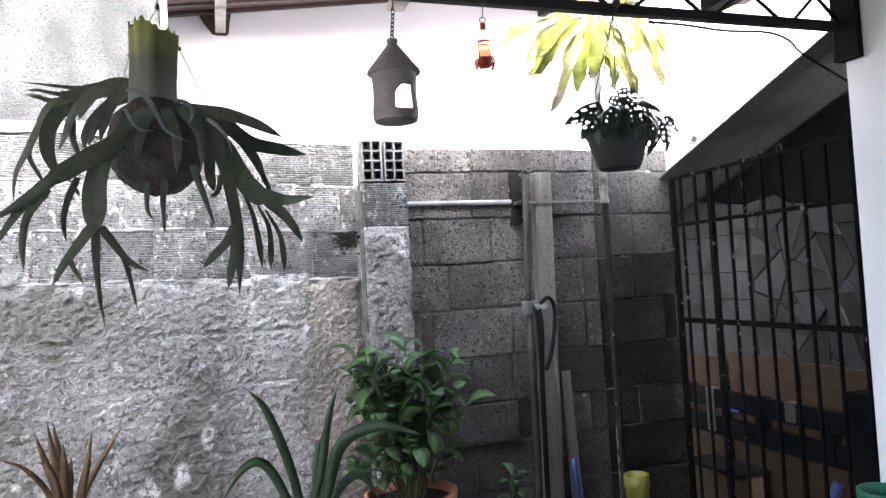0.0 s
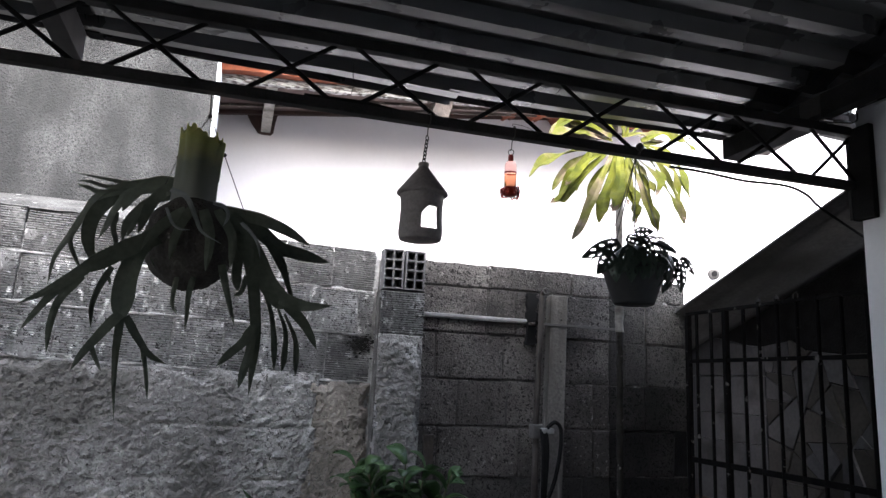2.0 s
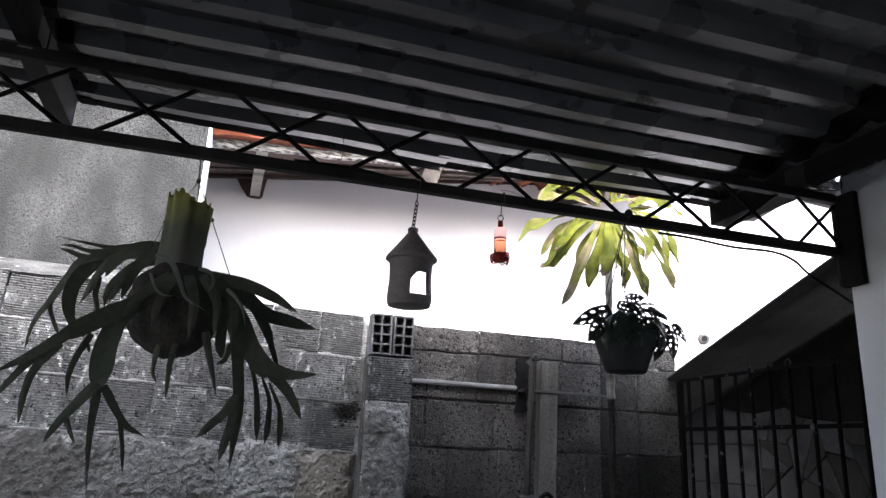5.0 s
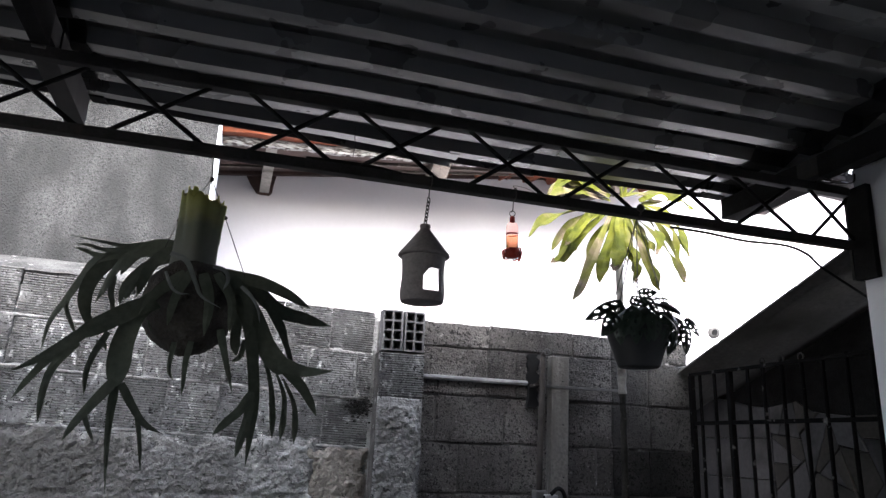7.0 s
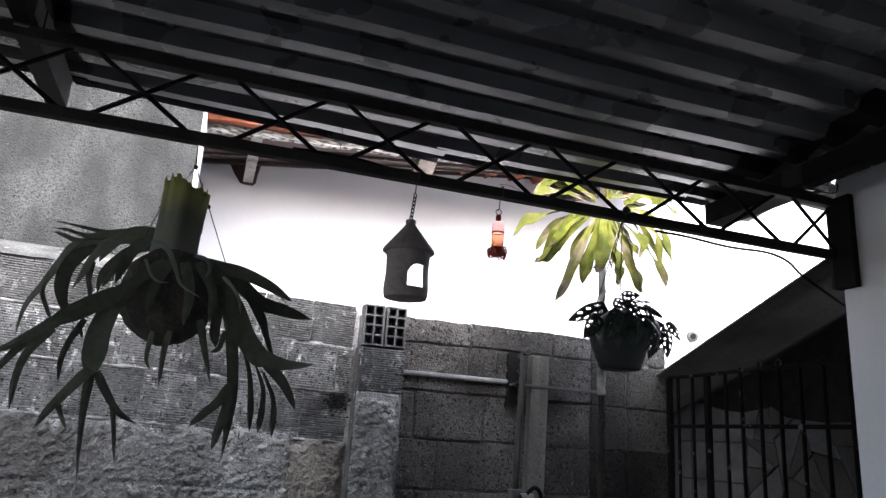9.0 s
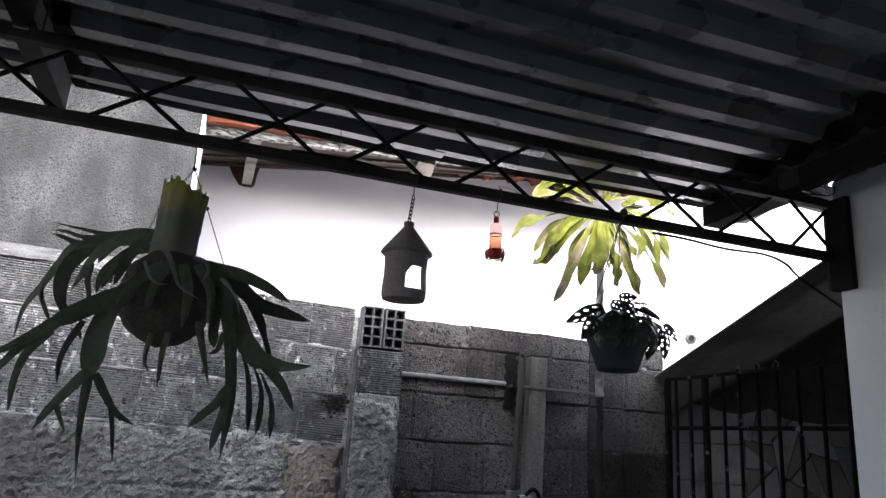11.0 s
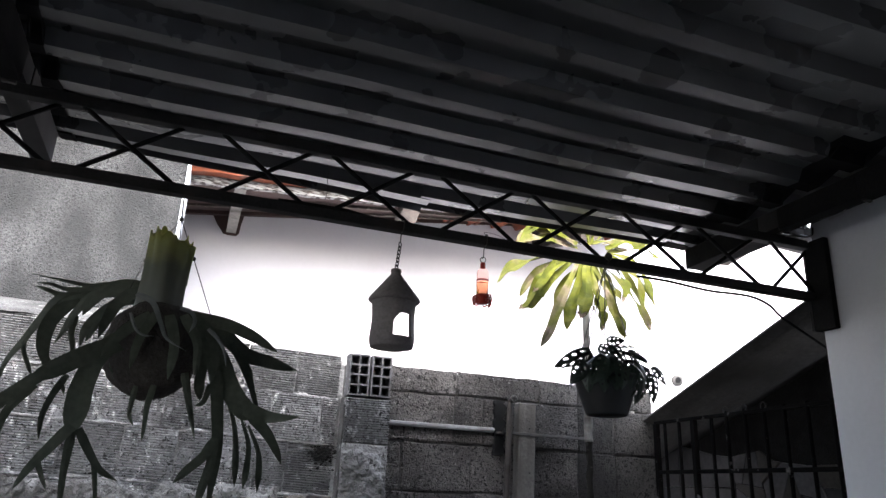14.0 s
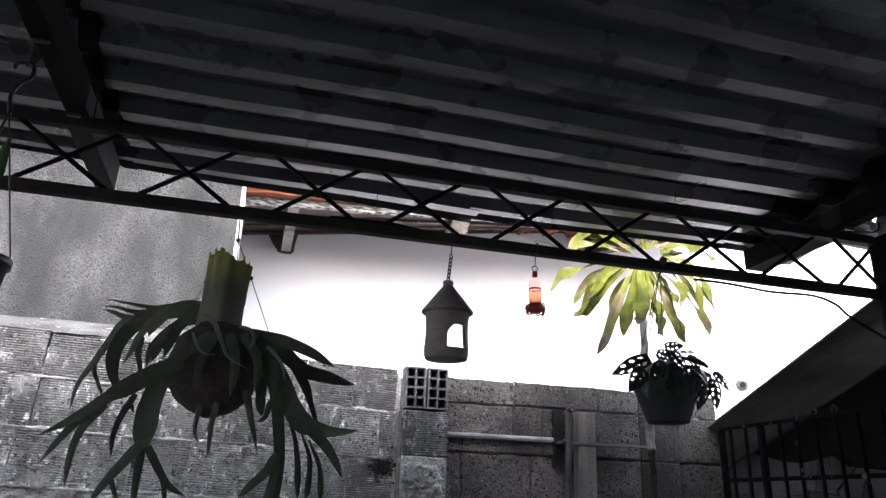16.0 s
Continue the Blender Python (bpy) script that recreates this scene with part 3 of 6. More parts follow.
girder = thing("lattice_girder", (0, 1.72, 2.42), "black steel lattice girder carrying the patio roof", "girder")
part("upper_chord", boxed(-2.7, 1.905, -0.015, 0.015, 0.082, 0.112, 0.003), BLACK_STEEL, girder)
part("lower_chord", boxed(-2.7, 1.905, -0.015, 0.015, -0.101, -0.073, 0.003), BLACK_STEEL, girder)
for xc in (-2.35, -2.05, -1.735, -1.45, -1.135, -0.85, -0.535, -0.25, 0.077, 0.362, 0.677, 0.962, 1.277, 1.562, 1.83):
    w = 0.115 if xc < 1.8 else 0.088
    for s in (-1, 1):
        bm = bmesh.new()
        rod(bm, (xc - s * w, 0.006 * s, -0.078), (xc + s * w, 0.006 * s, 0.086), 0.0062)
        part("lattice_bar", bm, PURLIN_END, girder, smooth=True)
bm = bmesh.new()
cable(bm, ((0.12, 0.004, -0.066), (0.2, 0.006, -0.062), (0.29, 0.008, -0.061), (0.35, 0.01, -0.066), (0.42, 0.008, -0.076)), 0.0055, 8)
part("strapped_cable", bm, RUBBER, girder, "black cable lying on the lower chord", True)
part("end_plate", boxed(1.906, 1.929, -0.075, 0.004, -0.205, 0.108, 0.003), PURLIN_END, girder, "black end plate fixed to the wall")
bm = bmesh.new()
box(bm, 1.906, 1.95, 0.006, 0.016, -0.2, 0.1)
part("end_flange", bm, BLACK_STEEL, girder)

part("mortar_packing", boxed(1.958, 2.12, -2.6, 1.73, 2.6005, 2.6365), HOLLOW, wall_east, "grey mortar packed under the roof sheets")

# broken bricks and boards above the white wall
b = thing("brick_packing", (1.95, 1.77, 2.525), "broken bricks and mortar packed under the roof edge", "brick", kind="structure")
for i, (dx, dy, dz, s, m) in enumerate(((0.0, 0.02, 0.030, 1.0, CLAY_DARK), (0.03, 0.06, 0.055, 0.9, MORTAR), (-0.04, 0.06, 0.058, 0.9, HOLLOW), (0.05, 0.04, 0.085, 1.0, HOLLOW))):
    o = part("broken_brick", boxed(-0.06 * s, 0.06 * s, -0.04, 0.04, -0.02, 0.02, 0.006), m, b)
    o.matrix_local = pose(dx, dy, dz, 4 + 6 * i, 3 - 7 * i, 20 * i)
for dx, dy, dz, w, d, h, m in ((0.03, 0.03, 0.108, 0.12, 0.035, 0.022, WHITE_PAINT), (-0.005, 0.022, 0.07, 0.072, 0.028, 0.010, CLAY_DARK), (0.028, 0.018, 0.046, 0.045, 0.026, 0.012, WHITE_PAINT)):
    o = part("broken_brick", boxed(-w, w, -d, d, -h, h, 0.005), m, b)
    o.matrix_local = pose(dx, dy, dz, 3, -4 + 100 * dx, 6)
def plate():
    bm = bmesh.new()
    return box(bm, -0.07, 0.07, -0.14, 0.14, -0.006, 0.006, 0.003)
o = tagged(part("soffit_offcut", plate(), OLD_WOOD), "pale offcut board lying beside the purlin end", "board", kind="structure")
o.matrix_world = pose(1.89, 2.06, 2.596, 0, 0, -12)

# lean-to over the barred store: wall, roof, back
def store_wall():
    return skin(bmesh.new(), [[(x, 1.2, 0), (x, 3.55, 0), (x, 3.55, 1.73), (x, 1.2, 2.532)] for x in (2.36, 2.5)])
wall_store = tagged(part("wall_store", store_wall(), STORE_SHADE), "cement wall inside the barred store, blackened for its shade", "wall", kind="structure")
tagged(part("wall_store_back", boxed(1.99, 2.36, 3.45, 3.55, 0, 1.735), STORE_SHADE), "cement wall closing the barred store, blackened for its shade", "wall", kind="structure")
def leanto():
    bm, rows = bmesh.new(), []
    for i in range(41):
        x = 1.975 + i * 0.019
        z = 0.006 * math.cos(i * 0.9)
        rows.append([(x, 3.55, 1.745 + z), (x, 1.2, 2.550 + z), (x, 1.2, 2.558 + z), (x, 3.55, 1.753 + z)])
    return skin(bm, rows)
leanto_roof = tagged(part("leanto_roof", leanto(), FIBRE), "dark corrugated fibre cement roof over the barred store", "roof", kind="structure")

# steel grille of the store
grille = thing("window_grille", (1.98, 2.22, 0), "black steel bar grille with chipped paint", "grille")
bars = [0.486, 0.426, 0.329, 0.235, 0.126, 0.040, -0.059, -0.156, -0.252, -0.354, -0.455]
for i, y in enumerate(bars):
    bm = bmesh.new()
    top = 2.008 if i > 4 else 1.99
    if i in (0, 3):
        box(bm, -0.011, 0.011, y - 0.011, y + 0.011, 0.02, top, 0.002)
    else:
        rod(bm, (0, y, 0.02), (0, y, top), 0.0072)
    part("grille_bar", bm, RUSTY_BAR, grille)
for z, r in ((1.783, 0.008), (1.36, 0.0115), (0.15, 0.0115), (1.995, 0.007)):
    part("grille_rail", boxed(-0.006, 0.006, -0.47, 0.497, z - r, z + r, 0.002), RUSTY_BAR, grille)
for y in (0.04, -0.06, -0.156):
    part("tie_ring", ring(bmesh.new(), (0, y, 2.012), 0.013, 0.003, (1, 0, 0), 10), WIRE, grille)


# ---- hanging things ----
def frond_width(w0, w1):
    def width(u):
        w = w0 + (w1 - w0) * min(1.0, u / 0.85)
        return w * min(1.0, 0.75 + 2 * u) * (1.0 if u < 0.65 else max(0.0, 1 - ((u - 0.65) / 0.35) ** 2.4))
    return width


def staghorn():
    fern = thing("staghorn_fern", (-0.114, 1.72, 1.943), "large dark staghorn fern hanging on wires from the girder", "plant")
    bm = bmesh.new()
    bmesh.ops.create_icosphere(bm, subdivisions=4, radius=0.105)
    for v in bm.verts:
        k = noise.fractal(v.co * 14, 1.0, 2.0, 4)
        v.co = Vector((v.co.x * 0.98, v.co.y * 0.9, v.co.z * 1.05)) * (1 + 0.13 * k) + Vector((0.002, 0, -0.008))
    part("root_ball", bm, ROOT, fern, "dark fibrous root ball", True)

    rnd = random.Random(31)

    def frond(points, w0, w1, material=FERN):
        bm = bmesh.new()
        blade(bm, points, frond_width(w0, w1), (rnd.uniform(-0.15, 0.3), -1, rnd.uniform(0.05, 0.4)), rnd.uniform(0.02, 0.12), 0.0012, 9, 0.05, rnd.uniform(0, 6))
        part("frond", bm, material, fern)

    frond(((0.034, -0.050, 0.069), (-0.046, -0.065, 0.002), (-0.114, -0.080, -0.037), (-0.172, -0.095, -0.079), (-0.218, -0.110, -0.112)), 0.034, 0.044)
    frond(((-0.189, -0.110, -0.093), (-0.233, -0.120, -0.133), (-0.267, -0.130, -0.161), (-0.309, -0.140, -0.188)), 0.030, 0.011)
    frond(((-0.222, -0.110, -0.119), (-0.253, -0.123, -0.164), (-0.274, -0.137, -0.202), (-0.293, -0.150, -0.240)), 0.023, 0.011)
    frond(((-0.201, -0.110, -0.117), (-0.234, -0.127, -0.170), (-0.242, -0.143, -0.222), (-0.238, -0.160, -0.283)), 0.019, 0.012)
    frond(((0.001, -0.040, 0.040), (-0.090, -0.062, -0.022), (-0.116, -0.085, -0.098), (-0.117, -0.108, -0.161), (-0.114, -0.130, -0.216)), 0.038, 0.052)
    frond(((-0.117, -0.130, -0.193), (-0.146, -0.140, -0.236), (-0.173, -0.150, -0.278), (-0.190, -0.160, -0.315)), 0.026, 0.013)
    frond(((-0.163, -0.140, -0.260), (-0.150, -0.145, -0.287), (-0.135, -0.150, -0.314)), 0.012, 0.007)
    frond(((-0.114, -0.130, -0.204), (-0.114, -0.137, -0.268), (-0.109, -0.143, -0.335), (-0.099, -0.150, -0.411)), 0.020, 0.006)
    frond(((-0.104, -0.130, -0.198), (-0.077, -0.123, -0.241), (-0.051, -0.117, -0.274), (-0.016, -0.110, -0.293)), 0.020, 0.012)
    frond(((-0.069, -0.100, -0.252), (-0.056, -0.095, -0.309), (-0.046, -0.090, -0.369)), 0.012, 0.007)
    frond(((-0.153, -0.070, -0.087), (-0.174, -0.063, -0.132), (-0.185, -0.057, -0.175), (-0.183, -0.050, -0.222)), 0.016, 0.010)
    frond(((-0.167, -0.070, -0.104), (-0.157, -0.065, -0.114), (-0.153, -0.060, -0.127)), 0.011, 0.006)
    frond(((-0.033, 0.020, 0.129), (-0.092, 0.030, 0.141), (-0.154, 0.040, 0.133), (-0.217, 0.050, 0.140), (-0.289, 0.060, 0.150)), 0.024, 0.007)
    frond(((-0.140, 0.030, 0.129), (-0.200, 0.037, 0.118), (-0.244, 0.043, 0.127), (-0.273, 0.050, 0.128)), 0.016, 0.007)
    frond(((-0.147, 0.050, 0.122), (-0.214, 0.060, 0.108), (-0.253, 0.070, 0.119), (-0.280, 0.080, 0.127)), 0.019, 0.009)
    frond(((-0.163, 0.040, 0.115), (-0.222, 0.050, 0.095), (-0.247, 0.060, 0.055), (-0.275, 0.070, -0.001), (-0.303, 0.080, -0.056), (-0.312, 0.090, -0.121)), 0.026, 0.012)
    frond(((-0.262, 0.080, 0.030), (-0.276, 0.083, -0.012), (-0.258, 0.087, -0.056), (-0.247, 0.090, -0.077)), 0.013, 0.008)
    frond(((-0.091, 0.030, 0.137), (-0.169, 0.042, 0.114), (-0.223, 0.055, 0.057), (-0.236, 0.068, -0.003), (-0.215, 0.080, -0.072)), 0.036, 0.031)
    frond(((-0.228, 0.080, -0.033), (-0.209, 0.080, -0.058), (-0.190, 0.080, -0.076)), 0.016, 0.009)
    frond(((-0.077, 0.020, 0.128), (-0.148, 0.030, 0.106), (-0.180, 0.040, 0.067), (-0.194, 0.050, 0.033), (-0.213, 0.060, -0.008)), 0.026, 0.015)
    frond(((-0.178, 0.050, 0.062), (-0.181, 0.053, 0.022), (-0.174, 0.057, -0.004), (-0.170, 0.060, -0.041)), 0.015, 0.010)
    frond(((-0.037, 0.020, 0.117), (-0.092, 0.028, 0.100), (-0.131, 0.035, 0.066), (-0.153, 0.042, 0.030), (-0.158, 0.050, -0.010)), 0.031, 0.017)
    frond(((-0.100, 0.010, 0.085), (-0.131, 0.020, 0.035), (-0.147, 0.030, 0.001)), 0.016, 0.012)
    frond(((-0.012, 0.020, 0.118), (-0.060, 0.022, 0.140), (-0.109, 0.025, 0.133), (-0.147, 0.028, 0.100), (-0.163, 0.030, 0.060)), 0.036, 0.031)
    frond(((-0.008, -0.020, 0.097), (-0.058, -0.010, 0.117), (-0.092, 0.000, 0.090), (-0.108, 0.010, 0.056), (-0.121, 0.020, 0.009)), 0.031, 0.024)
    frond(((0.051, 0.010, 0.082), (0.103, 0.002, 0.076), (0.157, -0.005, 0.068), (0.219, -0.012, 0.045), (0.279, -0.020, 0.012)), 0.036, 0.027)
    frond(((0.071, 0.000, 0.078), (0.139, 0.015, 0.055), (0.206, 0.030, 0.010), (0.271, 0.045, -0.002), (0.342, 0.060, -0.014)), 0.042, 0.030)
    frond(((0.080, -0.040, 0.050), (0.139, -0.050, -0.012), (0.179, -0.060, -0.089), (0.215, -0.070, -0.133), (0.235, -0.080, -0.145)), 0.040, 0.049)
    frond(((0.214, -0.080, -0.130), (0.259, -0.093, -0.144), (0.289, -0.107, -0.146), (0.330, -0.120, -0.142)), 0.038, 0.014)
    frond(((0.224, -0.080, -0.139), (0.262, -0.093, -0.176), (0.283, -0.107, -0.207), (0.302, -0.120, -0.244)), 0.031, 0.017)
    frond(((0.168, -0.020, 0.024), (0.209, -0.013, -0.039), (0.235, -0.007, -0.091), (0.258, 0.000, -0.156)), 0.020, 0.011)
    frond(((0.191, 0.000, 0.003), (0.219, 0.010, -0.035), (0.232, 0.020, -0.074), (0.252, 0.030, -0.121)), 0.018, 0.010)
    frond(((0.103, -0.050, 0.024), (0.139, -0.062, -0.054), (0.157, -0.075, -0.145), (0.166, -0.088, -0.234), (0.162, -0.100, -0.354)), 0.033, 0.023)
    frond(((0.158, -0.090, -0.197), (0.157, -0.093, -0.247), (0.147, -0.097, -0.297), (0.139, -0.100, -0.338)), 0.021, 0.017)
    frond(((0.157, -0.090, -0.203), (0.140, -0.097, -0.236), (0.114, -0.103, -0.263), (0.087, -0.110, -0.293)), 0.023, 0.017)
    frond(((0.176, -0.030, -0.106), (0.199, -0.030, -0.163), (0.211, -0.030, -0.228), (0.217, -0.030, -0.295)), 0.007, 0.017)
    frond(((0.213, -0.030, -0.149), (0.235, -0.030, -0.200), (0.238, -0.030, -0.252), (0.235, -0.030, -0.298)), 0.007, 0.017)
    frond(((0.230, -0.030, -0.161), (0.257, -0.030, -0.212), (0.265, -0.030, -0.250), (0.267, -0.030, -0.305)), 0.007, 0.017)
    frond(((0.110, -0.020, 0.017), (0.111, -0.020, -0.037), (0.111, -0.020, -0.078), (0.118, -0.020, -0.114)), 0.024, 0.024)
    frond(((0.134, -0.030, -0.077), (0.126, -0.030, -0.115), (0.109, -0.030, -0.128)), 0.014, 0.010)
    frond(((0.076, -0.070, -0.062), (0.087, -0.077, -0.101), (0.102, -0.083, -0.151), (0.118, -0.090, -0.203)), 0.021, 0.009)
    frond(((0.001, -0.100, 0.060), (-0.025, -0.110, -0.004), (-0.033, -0.120, -0.069)), 0.022, 0.016)
    frond(((0.026, -0.110, 0.054), (0.046, -0.120, -0.010), (0.045, -0.130, -0.087)), 0.027, 0.018)
    frond(((0.055, -0.100, 0.060), (0.093, -0.110, -0.002), (0.096, -0.120, -0.074)), 0.025, 0.016)
    frond(((-0.012, -0.080, 0.056), (-0.063, -0.090, 0.008), (-0.094, -0.100, -0.048)), 0.031, 0.020)
    frond(((0.086, -0.080, 0.056), (0.129, -0.090, 0.006), (0.134, -0.100, -0.086)), 0.030, 0.021)
    frond(((0.011, -0.010, 0.100), (-0.061, 0.007, 0.113), (-0.125, 0.023, 0.119), (-0.178, 0.040, 0.096)), 0.036, 0.027)
    frond(((-0.018, -0.060, -0.097), (-0.021, -0.063, -0.135), (-0.020, -0.067, -0.161), (-0.008, -0.070, -0.182)), 0.013, 0.007)
    frond(((0.018, -0.070, -0.094), (0.012, -0.073, -0.139), (0.013, -0.077, -0.183), (0.013, -0.080, -0.213)), 0.016, 0.007)
    frond(((-0.044, -0.030, -0.076), (-0.062, -0.035, -0.072), (-0.082, -0.040, -0.050)), 0.016, 0.013)
    frond(((-0.046, -0.130, 0.088), (-0.011, -0.135, 0.072), (0.013, -0.140, 0.027), (0.030, -0.145, -0.004), (0.072, -0.150, -0.027)), 0.015, 0.006, FERN_PALE)
    frond(((-0.052, -0.120, 0.048), (-0.036, -0.123, 0.015), (-0.019, -0.127, 0.002), (0.003, -0.130, 0.001)), 0.008, 0.005, FERN_PALE)
    frond(((0.045, -0.120, 0.070), (0.070, -0.117, 0.064), (0.080, -0.113, 0.045), (0.072, -0.110, 0.021)), 0.011, 0.008, FERN_PALE)
    frond(((0.110, -0.110, 0.033), (0.133, -0.113, 0.013), (0.150, -0.117, -0.012), (0.159, -0.120, -0.047)), 0.010, 0.006, FERN_PALE)

    def column(z0, z1, wall, flare, teeth, seed):
        """A rolled upright frond, open at the back, with a toothed upper edge."""
        rnd, n = random.Random(seed), 64
        rows = []
        tips = [rnd.uniform(0.2, 1.0) for _ in range(n)]
        for j in range(13):
            u = j / 12
            outer, inner = [], []
            for k in range(n + 1):
                a = math.pi * 2 * (0.06 + 0.88 * k / n) + math.pi / 2
                z = z0 + (z1 - z0) * u
                v = (z - 0.04) / 0.2
                r = 0.049 * (1 - 0.12 * math.sin(math.pi * min(1, max(0, v)))) + flare * u ** 2 + 0.0075 * (1 - min(1, max(0, v))) + 0.0038 * math.sin(a * 4 + 3 * v) + 0.0035 * v * v * math.sin(a * 9 + 3)
                tooth = abs(math.sin(a * 4.5 + seed)) ** 0.7 * (0.6 + 0.6 * tips[(k // 7) % n])
                h = z + teeth * tooth * u ** 5 - 0.012 * math.cos(a) * v - 0.006 * v
                for ring_, d in ((outer, 0.0), (inner, wall)):
                    ring_.append(Vector(((r - d) * math.cos(a) * 0.97 + 0.006 * v, (r - d) * math.sin(a) * 0.62, h)))
            rows.append(outer + list(reversed(inner)))
        return skin(bmesh.new(), rows)
    o = part("shield_frond", column(0.03, 0.243, 0.002, 0.003, 0.028, 3), ROLLED, fern, "smooth pale upright shield frond with a ruffled yellow-green rim", True)
    o.location = (-0.006, -0.012, 0)
    o = part("frond_rim", column(0.16, 0.247, 0.0016, -0.008, 0.034, 8), ROLLED, fern, "ruffled yellow-green frond rim", True)
    o.location = (-0.004, -0.006, 0)
    for knot, end in (((-0.051, 0, 0.201), (-0.085, 0.0, 0.09)), ((0.054, 0, 0.221), (0.125, 0.0, 0.06)), ((0.02, 0.045, 0.2), (0.03, 0.05, 0.1))):
        bm = bmesh.new()
        rod(bm, (0.011, 0, 0.316), knot, 0.0013, 5)
        rod(bm, knot, end, 0.0013, 5)
        bmesh.ops.create_uvsphere(bm, u_segments=8, v_segments=6, radius=0.0055, matrix=Matrix.Translation(knot))
        part("wire", bm, WIRE, fern)
    bm = bmesh.new()
    rod(bm, (0.008, 0, 0.375), (0.011, 0, 0.316), 0.002, 6)
    bmesh.ops.create_uvsphere(bm, u_segments=8, v_segments=6, radius=0.0065, matrix=Matrix.Translation((0.011, 0, 0.316)))
    part("wire_knot", bm, WIRE, fern)
    return fern
staghorn()


def birdhouse():
    h = thing("clay_birdhouse", (0.448, 1.72, 2.0), "brown fired clay birdhouse hanging on a short chain", "birdhouse")
    # body wall with two openings, one behind the other
    bm = bmesh.new()
    sides, levels = 150, 76
    grid = {}
    for j in range(levels + 1):
        z = 0.002 + 0.128 * j / levels
        r = 0.0575 + 0.0022 * math.cos(z * 40) + (-0.006 * (1 - z / 0.03) ** 2 if z < 0.03 else 0)
        for i in range(sides):
            a = 2 * math.pi * i / sides
            grid[i, j] = [bm.verts.new(((r - d) * math.cos(a), (r - d) * math.sin(a), z)) for d in (0, 0.007)]
    def opening(i, j):
        a = (math.degrees(2 * math.pi * (i + 0.5) / sides) + 360) % 360
        z = 0.002 + 0.128 * (j + 0.5) / levels
        for c, w, low, high in ((283, 26, 0.026, 0.086), (48, 48, 0.012, 0.127)):
            d = (a - c + 180) % 360 - 180
            top = high - 0.022 * (1 - min(1, (d + w) / w)) ** 2 if abs(d) < w else 0
            if abs(d) < w and low < z < top:
                return True
        return False
    gone = {(i, j) for i in range(sides) for j in range(levels) if opening(i, j)}
    for i in range(sides):
        for j in range(levels):
            if (i, j) in gone:
                continue
            k = (i + 1) % sides
            for s in (0, 1):
                bm.faces.new((grid[i, j][s], grid[k, j][s], grid[k, j + 1][s], grid[i, j + 1][s]))
            for (p, q), (ni, nj) in ((((i, j), (k, j)), (i, j - 1)), (((i, j + 1), (k, j + 1)), (i, j + 1)), (((i, j), (i, j + 1)), ((i - 1) % sides, j)), (((k, j), (k, j + 1)), (k, j))):
                if (ni, nj) in gone or nj < 0 or nj >= levels:
                    bm.faces.new((grid[p][0], grid[q][0], grid[q][1], grid[p][1]))
    part("body", bm, CLAY_DARK, h, smooth=False)
    part("base", lathe(bmesh.new(), ((0.046, 0.0), (0.051, 0.004), (0.050, 0.010), (0.0, 0.011))), CLAY_DARK, h, smooth=True)
    part("roof", lathe(bmesh.new(), ((0.064, 0.122), (0.0685, 0.126), (0.067, 0.131), (0.05, 0.152), (0.03, 0.178), (0.015, 0.197), (0.0125, 0.203), (0.0145, 0.207), (0.0135, 0.213), (0.004, 0.214), (0.0, 0.19))), CLAY_DARK, h, "conical clay roof with a knob", True)
    for i in range(7):
        bm = bmesh.new()
        ring(bm, (0, 0, 0), 0.0068, 0.0017, (0, 1, 0), 12)
        bmesh.ops.scale(bm, vec=(0.7, 1, 1.15), verts=bm.verts)
        o = part("chain_link", bm, WIRE, h)
        o.matrix_local = pose(0.001 * i, 0, 0.219 + 0.0108 * i, 0, 8 if i % 2 else -6, 25 + 90 * (i % 2))
    bm = bmesh.new()
    cable(bm, ((0.006, 0, 0.29), (0.007, -0.002, 0.315), (0.008, -0.019, 0.325), (0.008, -0.019, 0.347), (0.008, 0.0, 0.35)), 0.0016, 6)
    part("hook", bm, WIRE, h)
    return h
birdhouse()


